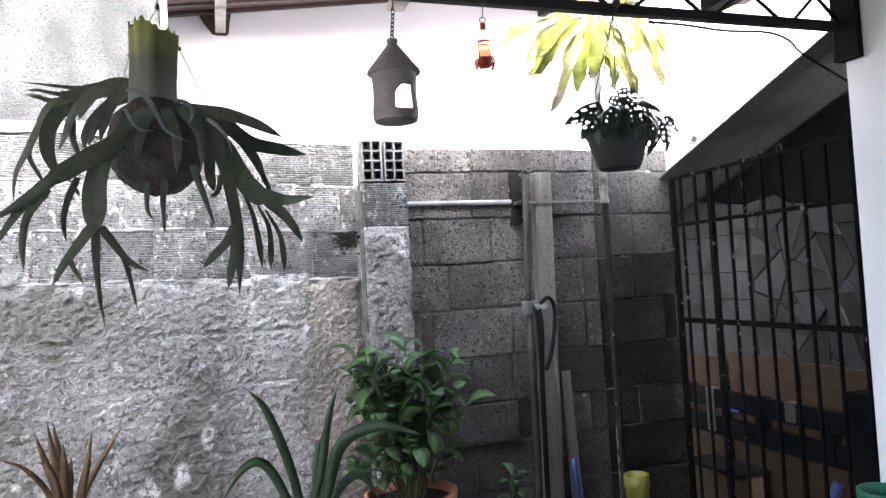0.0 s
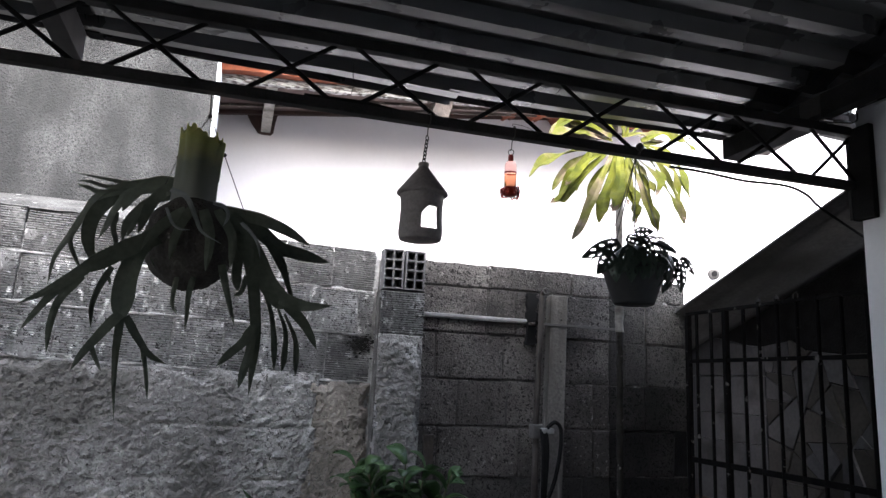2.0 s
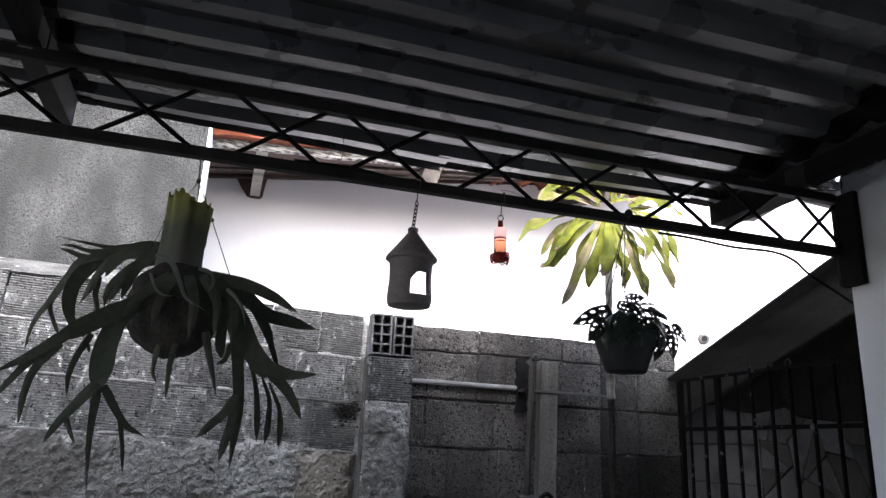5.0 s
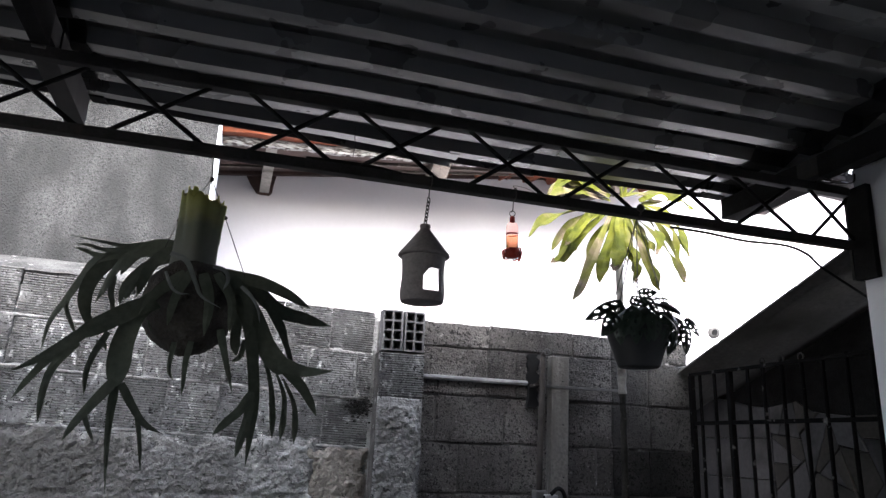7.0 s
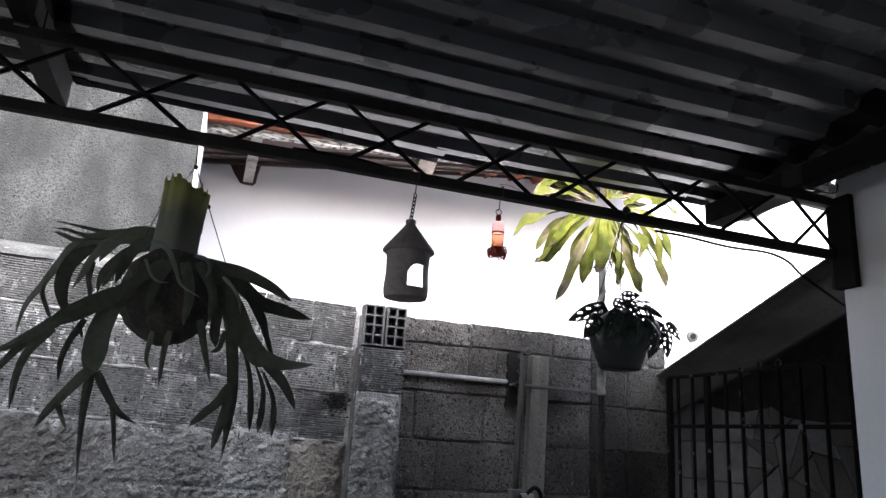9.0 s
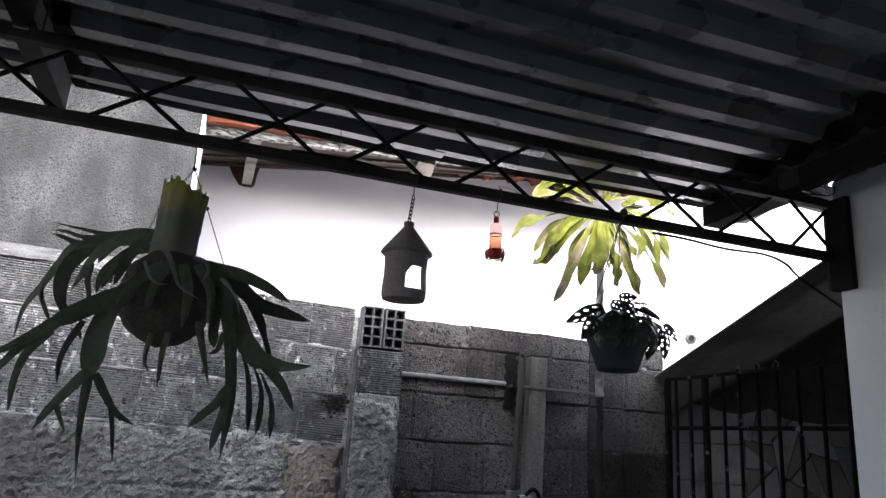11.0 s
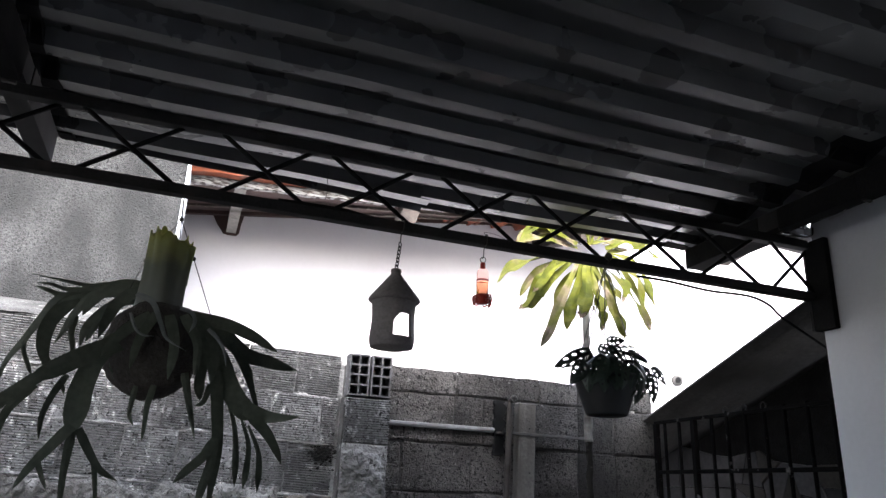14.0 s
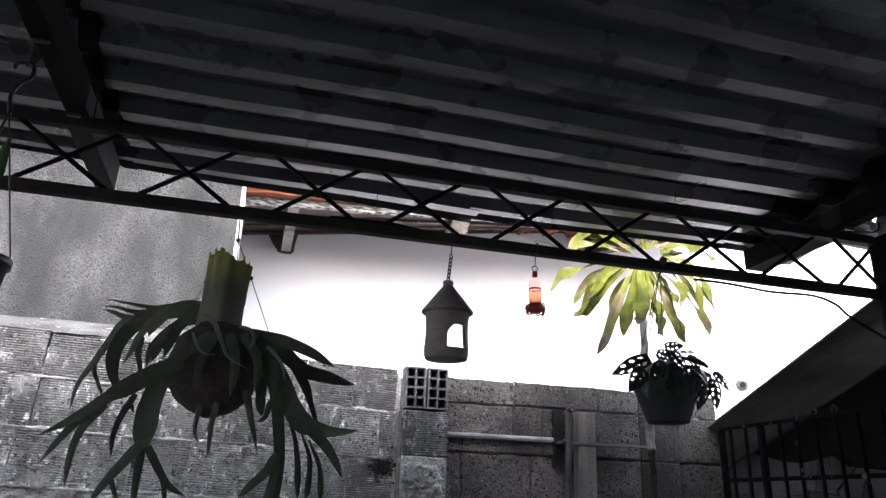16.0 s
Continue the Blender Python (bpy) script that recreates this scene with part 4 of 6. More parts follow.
def feeder():
    f = thing("hummingbird_feeder", (0.698, 1.72, 2.15), "small pink bottle nectar feeder with red flowers on a wire hook", "feeder")
    part("bottle", lathe(bmesh.new(), ((0.0165, 0.02), (0.0165, 0.085), (0.0155, 0.094), (0.011, 0.101), (0.0065, 0.105), (0.0065, 0.112), (0.0, 0.112))), BOTTLE, f, "pink tinted clear bottle", True)
    part("nectar", lathe(bmesh.new(), ((0.0158, 0.021), (0.0158, 0.064), (0.0, 0.0641))), NECTAR, f, "orange nectar", True)
    part("band", lathe(bmesh.new(), ((0.0169, 0.0655), (0.0174, 0.067), (0.0174, 0.069), (0.0169, 0.0705)), closed=True), RED_PLASTIC, f, "dark red ring", True)
    part("cap", lathe(bmesh.new(), ((0.0068, 0.104), (0.0074, 0.106), (0.0074, 0.118), (0.005, 0.121), (0.0, 0.121))), RED_PLASTIC, f, "red screw cap", True)
    part("base", lathe(bmesh.new(), ((0.0, 0.0), (0.014, 0.001), (0.019, 0.006), (0.0195, 0.022), (0.017, 0.027), (0.0, 0.028))), RED_PLASTIC, f, "red feeding base", True)
    for k, (a, z) in enumerate(((-60, 0.018), (-10, 0.010), (40, 0.014), (110, 0.016), (170, 0.012), (215, 0.015))):
        bm = bmesh.new()
        for p in range(5):
            ring(bm, (0, 0.0078 * math.cos(p * 1.2566), 0.0078 * math.sin(p * 1.2566)), 0.0048, 0.0019, (1, 0, 0), 10)
        o = part("flower", bm, RED_PLASTIC, f, "dark red plastic flower", True)
        o.matrix_local = pose(0.023 * math.cos(radians(a)), 0.023 * math.sin(radians(a)), z - 0.004, 0, 12, a)
    bm = bmesh.new()
    ring(bm, (0, 0, 0.129), 0.0078, 0.0012, (0.3, 1, 0), 16)
    part("hanging_ring", bm, WIRE, f)
    bm = bmesh.new()
    cable(bm, ((-0.003, 0, 0.133), (0.001, 0.0, 0.14), (0.003, 0, 0.165), (0.003, -0.019, 0.172), (0.003, -0.019, 0.198), (0.003, 0.0, 0.2)), 0.0014, 6)
    part("hook", bm, WIRE, f)
    bm = bmesh.new()
    cable(bm, ((0.003, -0.024, 0.19), (-0.01, -0.03, 0.20), (0.03, -0.03, 0.198), (0.07, -0.026, 0.185)), 0.0007, 5)
    part("loose_wire", bm, WIRE, f)
    return f
feeder()


def holed_leaf(length, width, droop, seed):
    """A heart-shaped leaf with oval holes between its veins, pointing along its own -y."""
    rnd = random.Random(seed)
    bm = bmesh.new()
    nu, nv = 34, 24
    holes = []
    for side in (-1, 1):
        u = rnd.uniform(0.16, 0.22)
        while u < 0.78:
            a = rnd.uniform(0.045, 0.07)
            holes.append((u, side * rnd.uniform(0.42, 0.55), a, rnd.uniform(0.16, 0.26)))
            u += 2 * a + rnd.uniform(0.06, 0.12)
    made = {}
    for i in range(nu + 1):
        u = i / nu
        w = width * (math.sin(math.pi * min(1, 0.16 + 0.84 * u)) ** 0.75) * (1 - 0.25 * u) / 2 if i < nu else 0.0005
        out = length * math.sin(droop * u) / droop
        down = length * (1 - math.cos(droop * u)) / droop
        for j in range(nv + 1):
            v = (j / nv - 0.5) * 2
            p = Vector((w * v, -out + 0.012 * abs(v) * length, -down - 0.16 * w * abs(v) + 0.012 * length * math.sin(6 * u) * v))
            made[i, j] = (bm.verts.new(p), bm.verts.new(p + Vector((0, 0.0, -0.0012))))
    for i in range(nu):
        for j in range(nv):
            u, v = (i + 0.5) / nu, ((j + 0.5) / nv - 0.5) * 2
            if any(((u - a - 0.12 * (abs(v) - abs(b))) / c) ** 2 + ((v - b) / d) ** 2 < 1 for a, b, c, d in holes):
                continue
            for k in (0, 1):
                bm.faces.new((made[i, j][k], made[i, j + 1][k], made[i + 1, j + 1][k], made[i + 1, j][k]))
    return bm


def aimed(base, tip, facing=(0.1, -1, 0.35)):
    """The pose of a leaf at base that points at tip, its upper side turned to facing."""
    back = (Vector(base) - Vector(tip)).normalized()
    side = back.cross(Vector(facing)).normalized()
    return Matrix.Translation(base) @ Matrix((side, back, side.cross(back))).transposed().to_4x4()


def hanging_pot():
    p = thing("hanging_pot", (1.085, 1.72, 1.878), "black plastic pot hanging on wires from the girder", "plant pot")
    part("pot", lathe(bmesh.new(), ((0.0, 0.0), (0.054, 0.001), (0.058, 0.006), (0.080, 0.070), (0.088, 0.098), (0.094, 0.099), (0.095, 0.112), (0.089, 0.113), (0.086, 0.1), (0.0, 0.098))), BLACK_PLASTIC, p, smooth=True)
    part("soil", lathe(bmesh.new(), ((0.0865, 0.0985), (0.05, 0.106), (0.0, 0.108))), ROOT, p, "dark potting soil", True)
    for e in ((-0.09, -0.03, 0.108), (-0.06, 0.075, 0.108), (0.085, -0.045, 0.108), (0.05, 0.08, 0.108)):
        bm = bmesh.new()
        rod(bm, e, (0.01, 0.0, 0.44), 0.0016, 5)
        part("hanger_wire", bm, WIRE, p)
    bm = bmesh.new()
    cable(bm, ((0.01, 0, 0.435), (0.012, -0.02, 0.452), (0.012, -0.022, 0.462), (0.012, -0.016, 0.472)), 0.003, 6)
    part("hanger_hook", bm, WIRE, p)
    bm = bmesh.new()
    bmesh.ops.create_uvsphere(bm, u_segments=12, v_segments=8, radius=0.012)
    o = part("hanger_knob", bm, BLACK_PLASTIC, p, smooth=True)
    o.location = (0.012, -0.02, 0.468)
    bm = bmesh.new()
    for k in range(3):
        ring(bm, (0.045 - 0.012 * k, 0.05, 0.262 - 0.02 * k + 0.03 * (k == 2)), 0.02 - 0.003 * k, 0.0009, (0.3, 1, 0.4 * k - 0.3), 16)
    part("coiled_tie", bm, WIRE, p)

    plant = thing("swiss_cheese_vine", (1.085, 1.72, 1.978), "dark glossy vine with holed leaves growing in the hanging pot", "plant")
    rnd = random.Random(11)
    # leaf base place, its heading and pitch, size
    spec = [(-0.03, -0.05, 0.07, -82, 12, 0.105), (-0.02, -0.06, 0.06, -45, 25, 0.09), (0.0, -0.05, 0.075, 75, -12, 0.095), (0.015, -0.05, 0.06, 50, 15, 0.10), (-0.05, -0.07, 0.035, -20, 62, 0.085), (-0.015, -0.08, 0.045, -8, 66, 0.09),
            (0.03, -0.08, 0.05, 12, 64, 0.095), (0.065, -0.07, 0.045, 25, 62, 0.095), (-0.08, -0.045, 0.03, -48, 55, 0.08), (0.09, -0.03, 0.04, 50, 55, 0.085), (0.05, -0.02, 0.085, 62, -5, 0.085), (-0.01, 0.0, 0.085, 5, 12, 0.10),
            (0.04, 0.03, 0.10, 30, -25, 0.085), (-0.04, 0.03, 0.08, -120, 10, 0.1), (0.02, 0.06, 0.08, 150, 10, 0.1), (-0.065, 0.0, 0.05, -95, 35, 0.09), (0.08, 0.03, 0.06, 95, 25, 0.09)]
    for k, (x, y, z, head, dip, size) in enumerate(spec):
        o = part("leaf", holed_leaf(size * rnd.uniform(0.9, 1.1), size * 0.55, 1.0, k), MONSTERA, plant, smooth=True)
        o.matrix_local = pose(x, y, z, dip, 0, head)
        bm = bmesh.new()
        cable(bm, ((x * 0.35, y * 0.35, 0.0), (x * 0.6, y * 0.6, z * 0.75), (x, y, z)), 0.0016, 5)
        part("stem", bm, STEM, plant)
    bm = bmesh.new()
    cable(bm, ((0.041, -0.020, 0.056), (0.055, -0.020, 0.090), (0.085, -0.020, 0.102), (0.118, -0.020, 0.064), (0.150, -0.020, 0.051), (0.175, -0.020, 0.034)), 0.0018, 5)
    part("trailing_stem", bm, STEM, plant)
    for k, (base, tip, w) in enumerate((((-0.081, -0.060, 0.064), (-0.191, -0.090, 0.021), 0.037), ((-0.070, -0.080, 0.078), (-0.035, -0.110, 0.064), 0.031), ((-0.006, -0.050, 0.091), (0.026, -0.080, 0.041), 0.040), ((-0.119, -0.090, 0.027), (-0.170, -0.120, -0.029), 0.037), ((-0.064, -0.100, 0.047), (-0.109, -0.130, -0.024), 0.040), ((-0.011, -0.100, 0.037), (-0.022, -0.130, -0.030), 0.040), ((0.079, -0.020, 0.093), (0.083, -0.050, 0.049), 0.031), ((0.116, -0.030, 0.046), (0.074, -0.060, -0.053), 0.040), ((0.150, -0.020, 0.051), (0.174, -0.050, 0.006), 0.028), ((0.128, -0.040, 0.026), (0.121, -0.070, -0.050), 0.034), ((0.068, -0.050, 0.029), (0.038, -0.080, -0.042), 0.034), ((-0.006, -0.020, 0.108), (0.031, -0.050, 0.115), 0.028))):
        o = part("leaf", holed_leaf((Vector(tip) - Vector(base)).length * 1.1, w * 1.35, 0.45, 40 + k), MONSTERA, plant, smooth=True)
        o.matrix_local = aimed(base, tip)
    return p
hanging_pot()


def corn_plant():
    d = thing("corn_plant", (1.545, 2.56, 0.0), "tall cane plant with drooping yellow-green leaves", "plant")
    bm = bmesh.new()
    cable(bm, ((0.008, 0.02, 1.88), (-0.004, 0.005, 2.1), (0.0, 0.0, 2.66)), 0.017, 12, 24, 0.9)
    for v in bm.verts:
        v.co += Vector((noise.noise(v.co * 30), noise.noise(v.co * 30 + Vector((5, 0, 0))), 0)) * 0.004 + Vector((1, 1, 0)) * (0.0012 if (v.co.z * 40) % 1 < 0.3 else 0)
    part("trunk", bm, BARK, d, "pale knotted cane", True)
    bm = bmesh.new()
    cable(bm, ((0.01, 0.02, 0.0), (0.016, 0.03, 0.7), (0.014, 0.03, 1.4), (0.008, 0.02, 1.879)), 0.0145, 12, 24, 0.95)
    for v in bm.verts:
        v.co += Vector((noise.noise(v.co * 30), noise.noise(v.co * 30 + Vector((5, 0, 0))), 0)) * 0.006
    part("lower_trunk", bm, MOSSY, d, "dark mossy lower cane", True)
    crown = Vector((0.0, 0.0, 2.69))
    rnd = random.Random(21)

    def leaf(points, w):
        """One ribbon leaf, wavy along its edges; every third ends in a withered tip."""
        bm = bmesh.new()
        face = (rnd.uniform(-0.45, 0.45), -0.75, rnd.uniform(0.2, 0.8))
        blade(bm, points, lambda u: w * (0.4 + 1.3 * u if u < 0.45 else 0.99 if u < 0.62 else max(0.03, math.cos((u - 0.62) * math.pi / 0.78) ** 0.7)), face, rnd.uniform(0.1, 0.5), 0.0006, 10, rnd.uniform(0.35, 0.85), rnd.uniform(0, 6))
        o = part("leaf", bm, rnd.choice((DRACAENA, DRACAENA, DRACAENA_PALE)), d)
        if rnd.random() < 0.4:
            tip, back = Vector(points[-1]), (Vector(points[-2]) - Vector(points[-1])) * 0.28
            bm = bmesh.new()
            blade(bm, (tip + back, tip + back * 0.4 + Vector((0.002, -0.003, 0)), tip - back * 0.12), lambda u: w * 0.62 * (1 - 0.85 * u), face, 0.5, 0.001, 5, 0.7, w * 900)
            part("dry_tip", bm, DRY_TIP, o, "withered brown tip")

    leaf(((-0.033, -0.020, 2.720), (-0.179, -0.030, 2.748), (-0.279, -0.040, 2.749), (-0.348, -0.050, 2.680)), 0.036)
    leaf(((-0.035, 0.000, 2.705), (-0.197, -0.040, 2.708), (-0.317, -0.080, 2.686), (-0.399, -0.120, 2.624)), 0.036)
    leaf(((-0.075, -0.020, 2.671), (-0.259, -0.060, 2.607), (-0.407, -0.100, 2.532), (-0.487, -0.140, 2.447)), 0.041)
    leaf(((-0.073, -0.040, 2.655), (-0.205, -0.033, 2.594), (-0.292, -0.027, 2.507), (-0.331, -0.020, 2.444)), 0.038)
    leaf(((-0.069, -0.020, 2.646), (-0.203, -0.080, 2.571), (-0.291, -0.140, 2.478), (-0.361, -0.200, 2.415)), 0.036)
    leaf(((-0.101, -0.050, 2.622), (-0.221, -0.067, 2.508), (-0.311, -0.083, 2.401), (-0.374, -0.100, 2.367)), 0.041)
    leaf(((-0.065, -0.050, 2.633), (-0.138, -0.092, 2.509), (-0.220, -0.135, 2.367), (-0.277, -0.177, 2.270), (-0.340, -0.220, 2.195)), 0.041)
    leaf(((-0.052, -0.060, 2.627), (-0.080, -0.080, 2.522), (-0.128, -0.100, 2.424), (-0.157, -0.120, 2.356), (-0.179, -0.140, 2.297)), 0.053)
    leaf(((-0.047, -0.080, 2.627), (-0.076, -0.127, 2.498), (-0.119, -0.173, 2.397), (-0.165, -0.220, 2.329)), 0.058)
    leaf(((-0.002, -0.060, 2.636), (-0.010, -0.100, 2.515), (-0.025, -0.140, 2.406), (-0.051, -0.180, 2.305)), 0.043)
    leaf(((0.038, -0.050, 2.637), (0.068, -0.073, 2.509), (0.096, -0.097, 2.396), (0.103, -0.120, 2.293)), 0.041)
    leaf(((0.062, -0.040, 2.670), (0.103, -0.080, 2.606), (0.120, -0.120, 2.523), (0.072, -0.160, 2.437)), 0.036)
    leaf(((0.086, -0.020, 2.683), (0.200, -0.005, 2.616), (0.274, 0.010, 2.521), (0.325, 0.025, 2.427), (0.347, 0.040, 2.384)), 0.036)
    leaf(((0.104, -0.020, 2.702), (0.208, -0.047, 2.667), (0.257, -0.073, 2.576), (0.275, -0.100, 2.458)), 0.038)
    leaf(((0.105, 0.000, 2.729), (0.217, 0.007, 2.778), (0.318, 0.013, 2.770), (0.405, 0.020, 2.735)), 0.038)
    leaf(((0.113, 0.030, 2.761), (0.261, 0.070, 2.820), (0.399, 0.110, 2.843), (0.483, 0.150, 2.835)), 0.034)
    leaf(((0.124, 0.020, 2.723), (0.279, 0.047, 2.659), (0.339, 0.073, 2.583), (0.375, 0.100, 2.492)), 0.031)
    leaf(((-0.011, -0.030, 2.668), (-0.051, -0.003, 2.597), (-0.117, 0.023, 2.512), (-0.134, 0.050, 2.419)), 0.036)
    leaf(((0.050, 0.000, 2.672), (0.110, 0.027, 2.605), (0.151, 0.053, 2.513), (0.159, 0.080, 2.447)), 0.036)
    leaf(((0.034, 0.020, 2.675), (0.064, 0.053, 2.605), (0.073, 0.087, 2.535), (0.111, 0.120, 2.469)), 0.038)
    leaf(((-0.003, 0.030, 2.704), (-0.067, 0.067, 2.680), (-0.130, 0.103, 2.600), (-0.136, 0.140, 2.503)), 0.034)
    leaf(((0.026, 0.050, 2.758), (-0.020, 0.100, 2.834), (-0.051, 0.150, 2.865), (-0.082, 0.200, 2.842)), 0.031)
    leaf(((0.082, 0.050, 2.773), (0.190, 0.100, 2.859), (0.301, 0.150, 2.896), (0.400, 0.200, 2.886)), 0.031)
    leaf(((0.001, -0.020, 2.731), (-0.023, -0.040, 2.786), (-0.072, -0.060, 2.804), (-0.125, -0.080, 2.787)), 0.029)
    leaf(((0.018, -0.020, 2.734), (0.025, -0.040, 2.795), (0.050, -0.060, 2.819), (0.077, -0.080, 2.810)), 0.029)
    leaf(((0.019, 0.000, 2.735), (0.023, 0.007, 2.797), (0.032, 0.013, 2.833), (0.048, 0.020, 2.866)), 0.026)
    leaf(((-0.002, -0.020, 2.728), (0.104, 0.003, 2.761), (0.193, 0.027, 2.751), (0.260, 0.050, 2.762)), 0.034)
    leaf(((0.130, 0.020, 2.723), (0.273, 0.033, 2.761), (0.359, 0.047, 2.786), (0.418, 0.060, 2.738)), 0.032)
    leaf(((0.011, -0.100, 2.615), (0.113, -0.113, 2.527), (0.173, -0.127, 2.438), (0.222, -0.140, 2.338)), 0.032)
    leaf(((0.099, -0.050, 2.639), (0.207, -0.060, 2.606), (0.257, -0.070, 2.547), (0.295, -0.080, 2.470)), 0.028)
    leaf(((-0.016, -0.100, 2.598), (0.046, -0.110, 2.456), (0.075, -0.120, 2.360), (0.101, -0.130, 2.296)), 0.037)
    leaf(((-0.050, -0.120, 2.587), (-0.029, -0.130, 2.453), (-0.013, -0.140, 2.375), (-0.024, -0.150, 2.312)), 0.039)
    leaf(((-0.058, -0.030, 2.715), (-0.195, -0.027, 2.752), (-0.288, -0.023, 2.757), (-0.350, -0.020, 2.676)), 0.039)
    leaf(((-0.052, -0.020, 2.701), (-0.173, -0.013, 2.724), (-0.265, -0.007, 2.715), (-0.319, 0.000, 2.683)), 0.034)
    leaf(((0.010, -0.080, 2.608), (0.061, -0.087, 2.551), (0.093, -0.093, 2.499), (0.108, -0.100, 2.459)), 0.026)
    leaf(((-0.157, -0.060, 2.650), (-0.216, -0.073, 2.562), (-0.286, -0.087, 2.494), (-0.341, -0.100, 2.380)), 0.039)
    return d
corn_plant()


def side_pot():
    p = thing("hanging_pot", (-0.56, 1.40, 2.02), "dark plastic pot on a plastic hook below the roof purlin", "plant pot")
    part("pot", lathe(bmesh.new(), ((0.0, -0.11), (0.05, -0.11), (0.068, 0.02), (0.074, 0.022), (0.074, 0.036), (0.066, 0.036), (0.0, 0.02))), BLACK_PLASTIC, p, smooth=True)
    bm = bmesh.new()
    cable(bm, ((0.005, 0, 0.335), (-0.002, 0, 0.375), (0.008, 0, 0.405), (0.026, 0, 0.425), (0.022, 0, 0.452), (-0.004, 0, 0.452), (-0.009, 0, 0.436)), 0.0045, 8)
    part("plastic_hook", bm, BLACK_PLASTIC, p, "dark plastic hook", True)
    bm = bmesh.new()
    cable(bm, ((0.012, 0, 0.445), (0.018, -0.01, 0.48), (0.024, -0.025, 0.505)), 0.002, 6)
    cable(bm, ((0.018, 0, 0.445), (0.028, 0.01, 0.475), (0.03, 0.02, 0.505)), 0.002, 6)
    part("wire_loop", bm, WIRE, p)
    for a in (20, 140, 260):
        bm = bmesh.new()
        rod(bm, (0.07 * math.cos(radians(a)), 0.07 * math.sin(radians(a)), 0.03), (0.003, 0, 0.34), 0.0018, 5)
        part("hanger_strand", bm, BLACK_PLASTIC, p)
    bm = bmesh.new()
    blade(bm, ((0, 0, 0.03), (0.01, -0.02, 0.14), (0.022, -0.03, 0.2), (0.028, -0.03, 0.27)), lambda u: 0.034 * math.sin(math.pi * (0.15 + 0.8 * u)), (0, -1, 0), 0.3)
    part("leaf", bm, BUSH, p, "green leaf", True)
    return p
side_pot()

line = thing("cable", (1.37, 1.745, 2.31), "thin black cable slung from the girder to the lean-to roof", "cable")
bm = bmesh.new()
cable(bm, ((-0.13, 0.015, 0.012), (-0.01, 0.015, 0.011), (0.142, 0.015, 0.002), (0.299, 0.015, 0.006), (0.40, 0.03, -0.008), (0.59, 0.155, -0.007), (0.805, 0.155, -0.106), (0.87, 0.155, -0.141)), 0.0045, 8)
part("cable_run", bm, RUBBER, line, smooth=True)
ring_bm = bmesh.new()
ring(ring_bm, (0, 0, 0), 0.012, 0.0014, (0.4, 1, 0.2), 16)
o = tagged(part("wire_loop", ring_bm, WIRE), "small wire loop on the girder", "wire")
o.location = (1.405, 1.745, 2.362)
bm = bmesh.new()
cable(bm, ((1.929, 1.629, 2.587), (1.926, 1.60, 2.588), (1.926, 1.574, 2.59), (1.926, 1.545, 2.614), (1.926, 1.53, 2.614)), 0.0026, 6, 3)
tagged(part("wall_wire", bm, PALE_WIRE), "bent white wire on the white wall", "wire")
bm = bmesh.new()
cable(bm, ((1.905, 1.70, 2.60), (1.90, 1.695, 2.62), (1.88, 1.69, 2.627)), 0.0035, 6, 4)
cable(bm, ((1.905, 1.70, 2.60), (1.90, 1.70, 2.585), (1.895, 1.70, 2.575)), 0.0035, 6, 4)
tagged(part("wall_wire", bm, PALE_WIRE), "short white wire curled round the roof edge", "wire")
bm = bmesh.new()
cable(bm, ((1.80, 1.70, 2.53), (1.795, 1.66, 2.515), (1.83, 1.64, 2.512), (1.855, 1.64, 2.525), (1.86, 1.64, 2.55)), 0.003, 6)
tagged(part("hook", bm, WIRE), "small bent hook under the purlin", "hook")
bm = bmesh.new()
cable(bm, ((0.245, 1.745, 2.475), (0.247, 1.76, 2.45), (0.252, 1.77, 2.43), (0.249, 1.78, 2.40)), 0.0012, 5)
tagged(part("girder_wire", bm, WIRE), "short loose wire hanging on the girder", "wire")


# ---- things on and before the wall ----
post = thing("wooden_post", (1.352, 2.765, 0), "grey weathered wooden post against the block wall", "post")
bm = bmesh.new()
skin(bm, [[(x + 0.045 * (2.0 - z) * -0.75 * 0.6, y, z) for x, y in ((-0.041, -0.025), (0.041, -0.025), (0.041, 0.02), (-0.041, 0.02))] for z in (0.0, 0.5, 1.0, 1.5, 2.034)])
bmesh.ops.bevel(bm, geom=bm.edges[:], offset=0.003, segments=1, affect="EDGES")
part("post_timber", bm, GREY_WOOD, post)
for z in (1.54, 1.75, 1.93):
    bm = bmesh.new()
    bmesh.ops.create_uvsphere(bm, u_segments=8, v_segments=5, radius=0.004)
    o = part("nail", bm, WIRE, post)
    o.location = (0.01, -0.026, z)

down = thing("water_pipe", (1.262, 2.735, 0), "thin brown plastic water pipe with an elbow on top", "pipe")
bm = bmesh.new()
cable(bm, ((-0.012, 0, 1.48), (-0.004, 0, 1.75), (0.006, 0, 2.01), (0.008, -0.004, 2.035), (0.008, -0.03, 2.043)), 0.0125, 12, 6)
part("pipe_run", bm, PVC_BROWN, down, smooth=True)
bm = bmesh.new()
ring(bm, (0.008, -0.034, 2.043), 0.0125, 0.004, (0, 1, 0), 14)
part("elbow", bm, FIBRE, down, smooth=True)
bm = bmesh.new()
cable(bm, ((-0.02, 0, 0.0), (-0.016, 0, 0.8), (-0.012, 0, 1.43)), 0.014, 12, 4)
part("pipe_run", bm, PVC_BROWN, down, smooth=True)
part("pipe_socket", boxed(-0.038, 0.012, -0.03, 0.02, 1.43, 1.488, 0.008), FIBRE, down, "grey pipe socket")
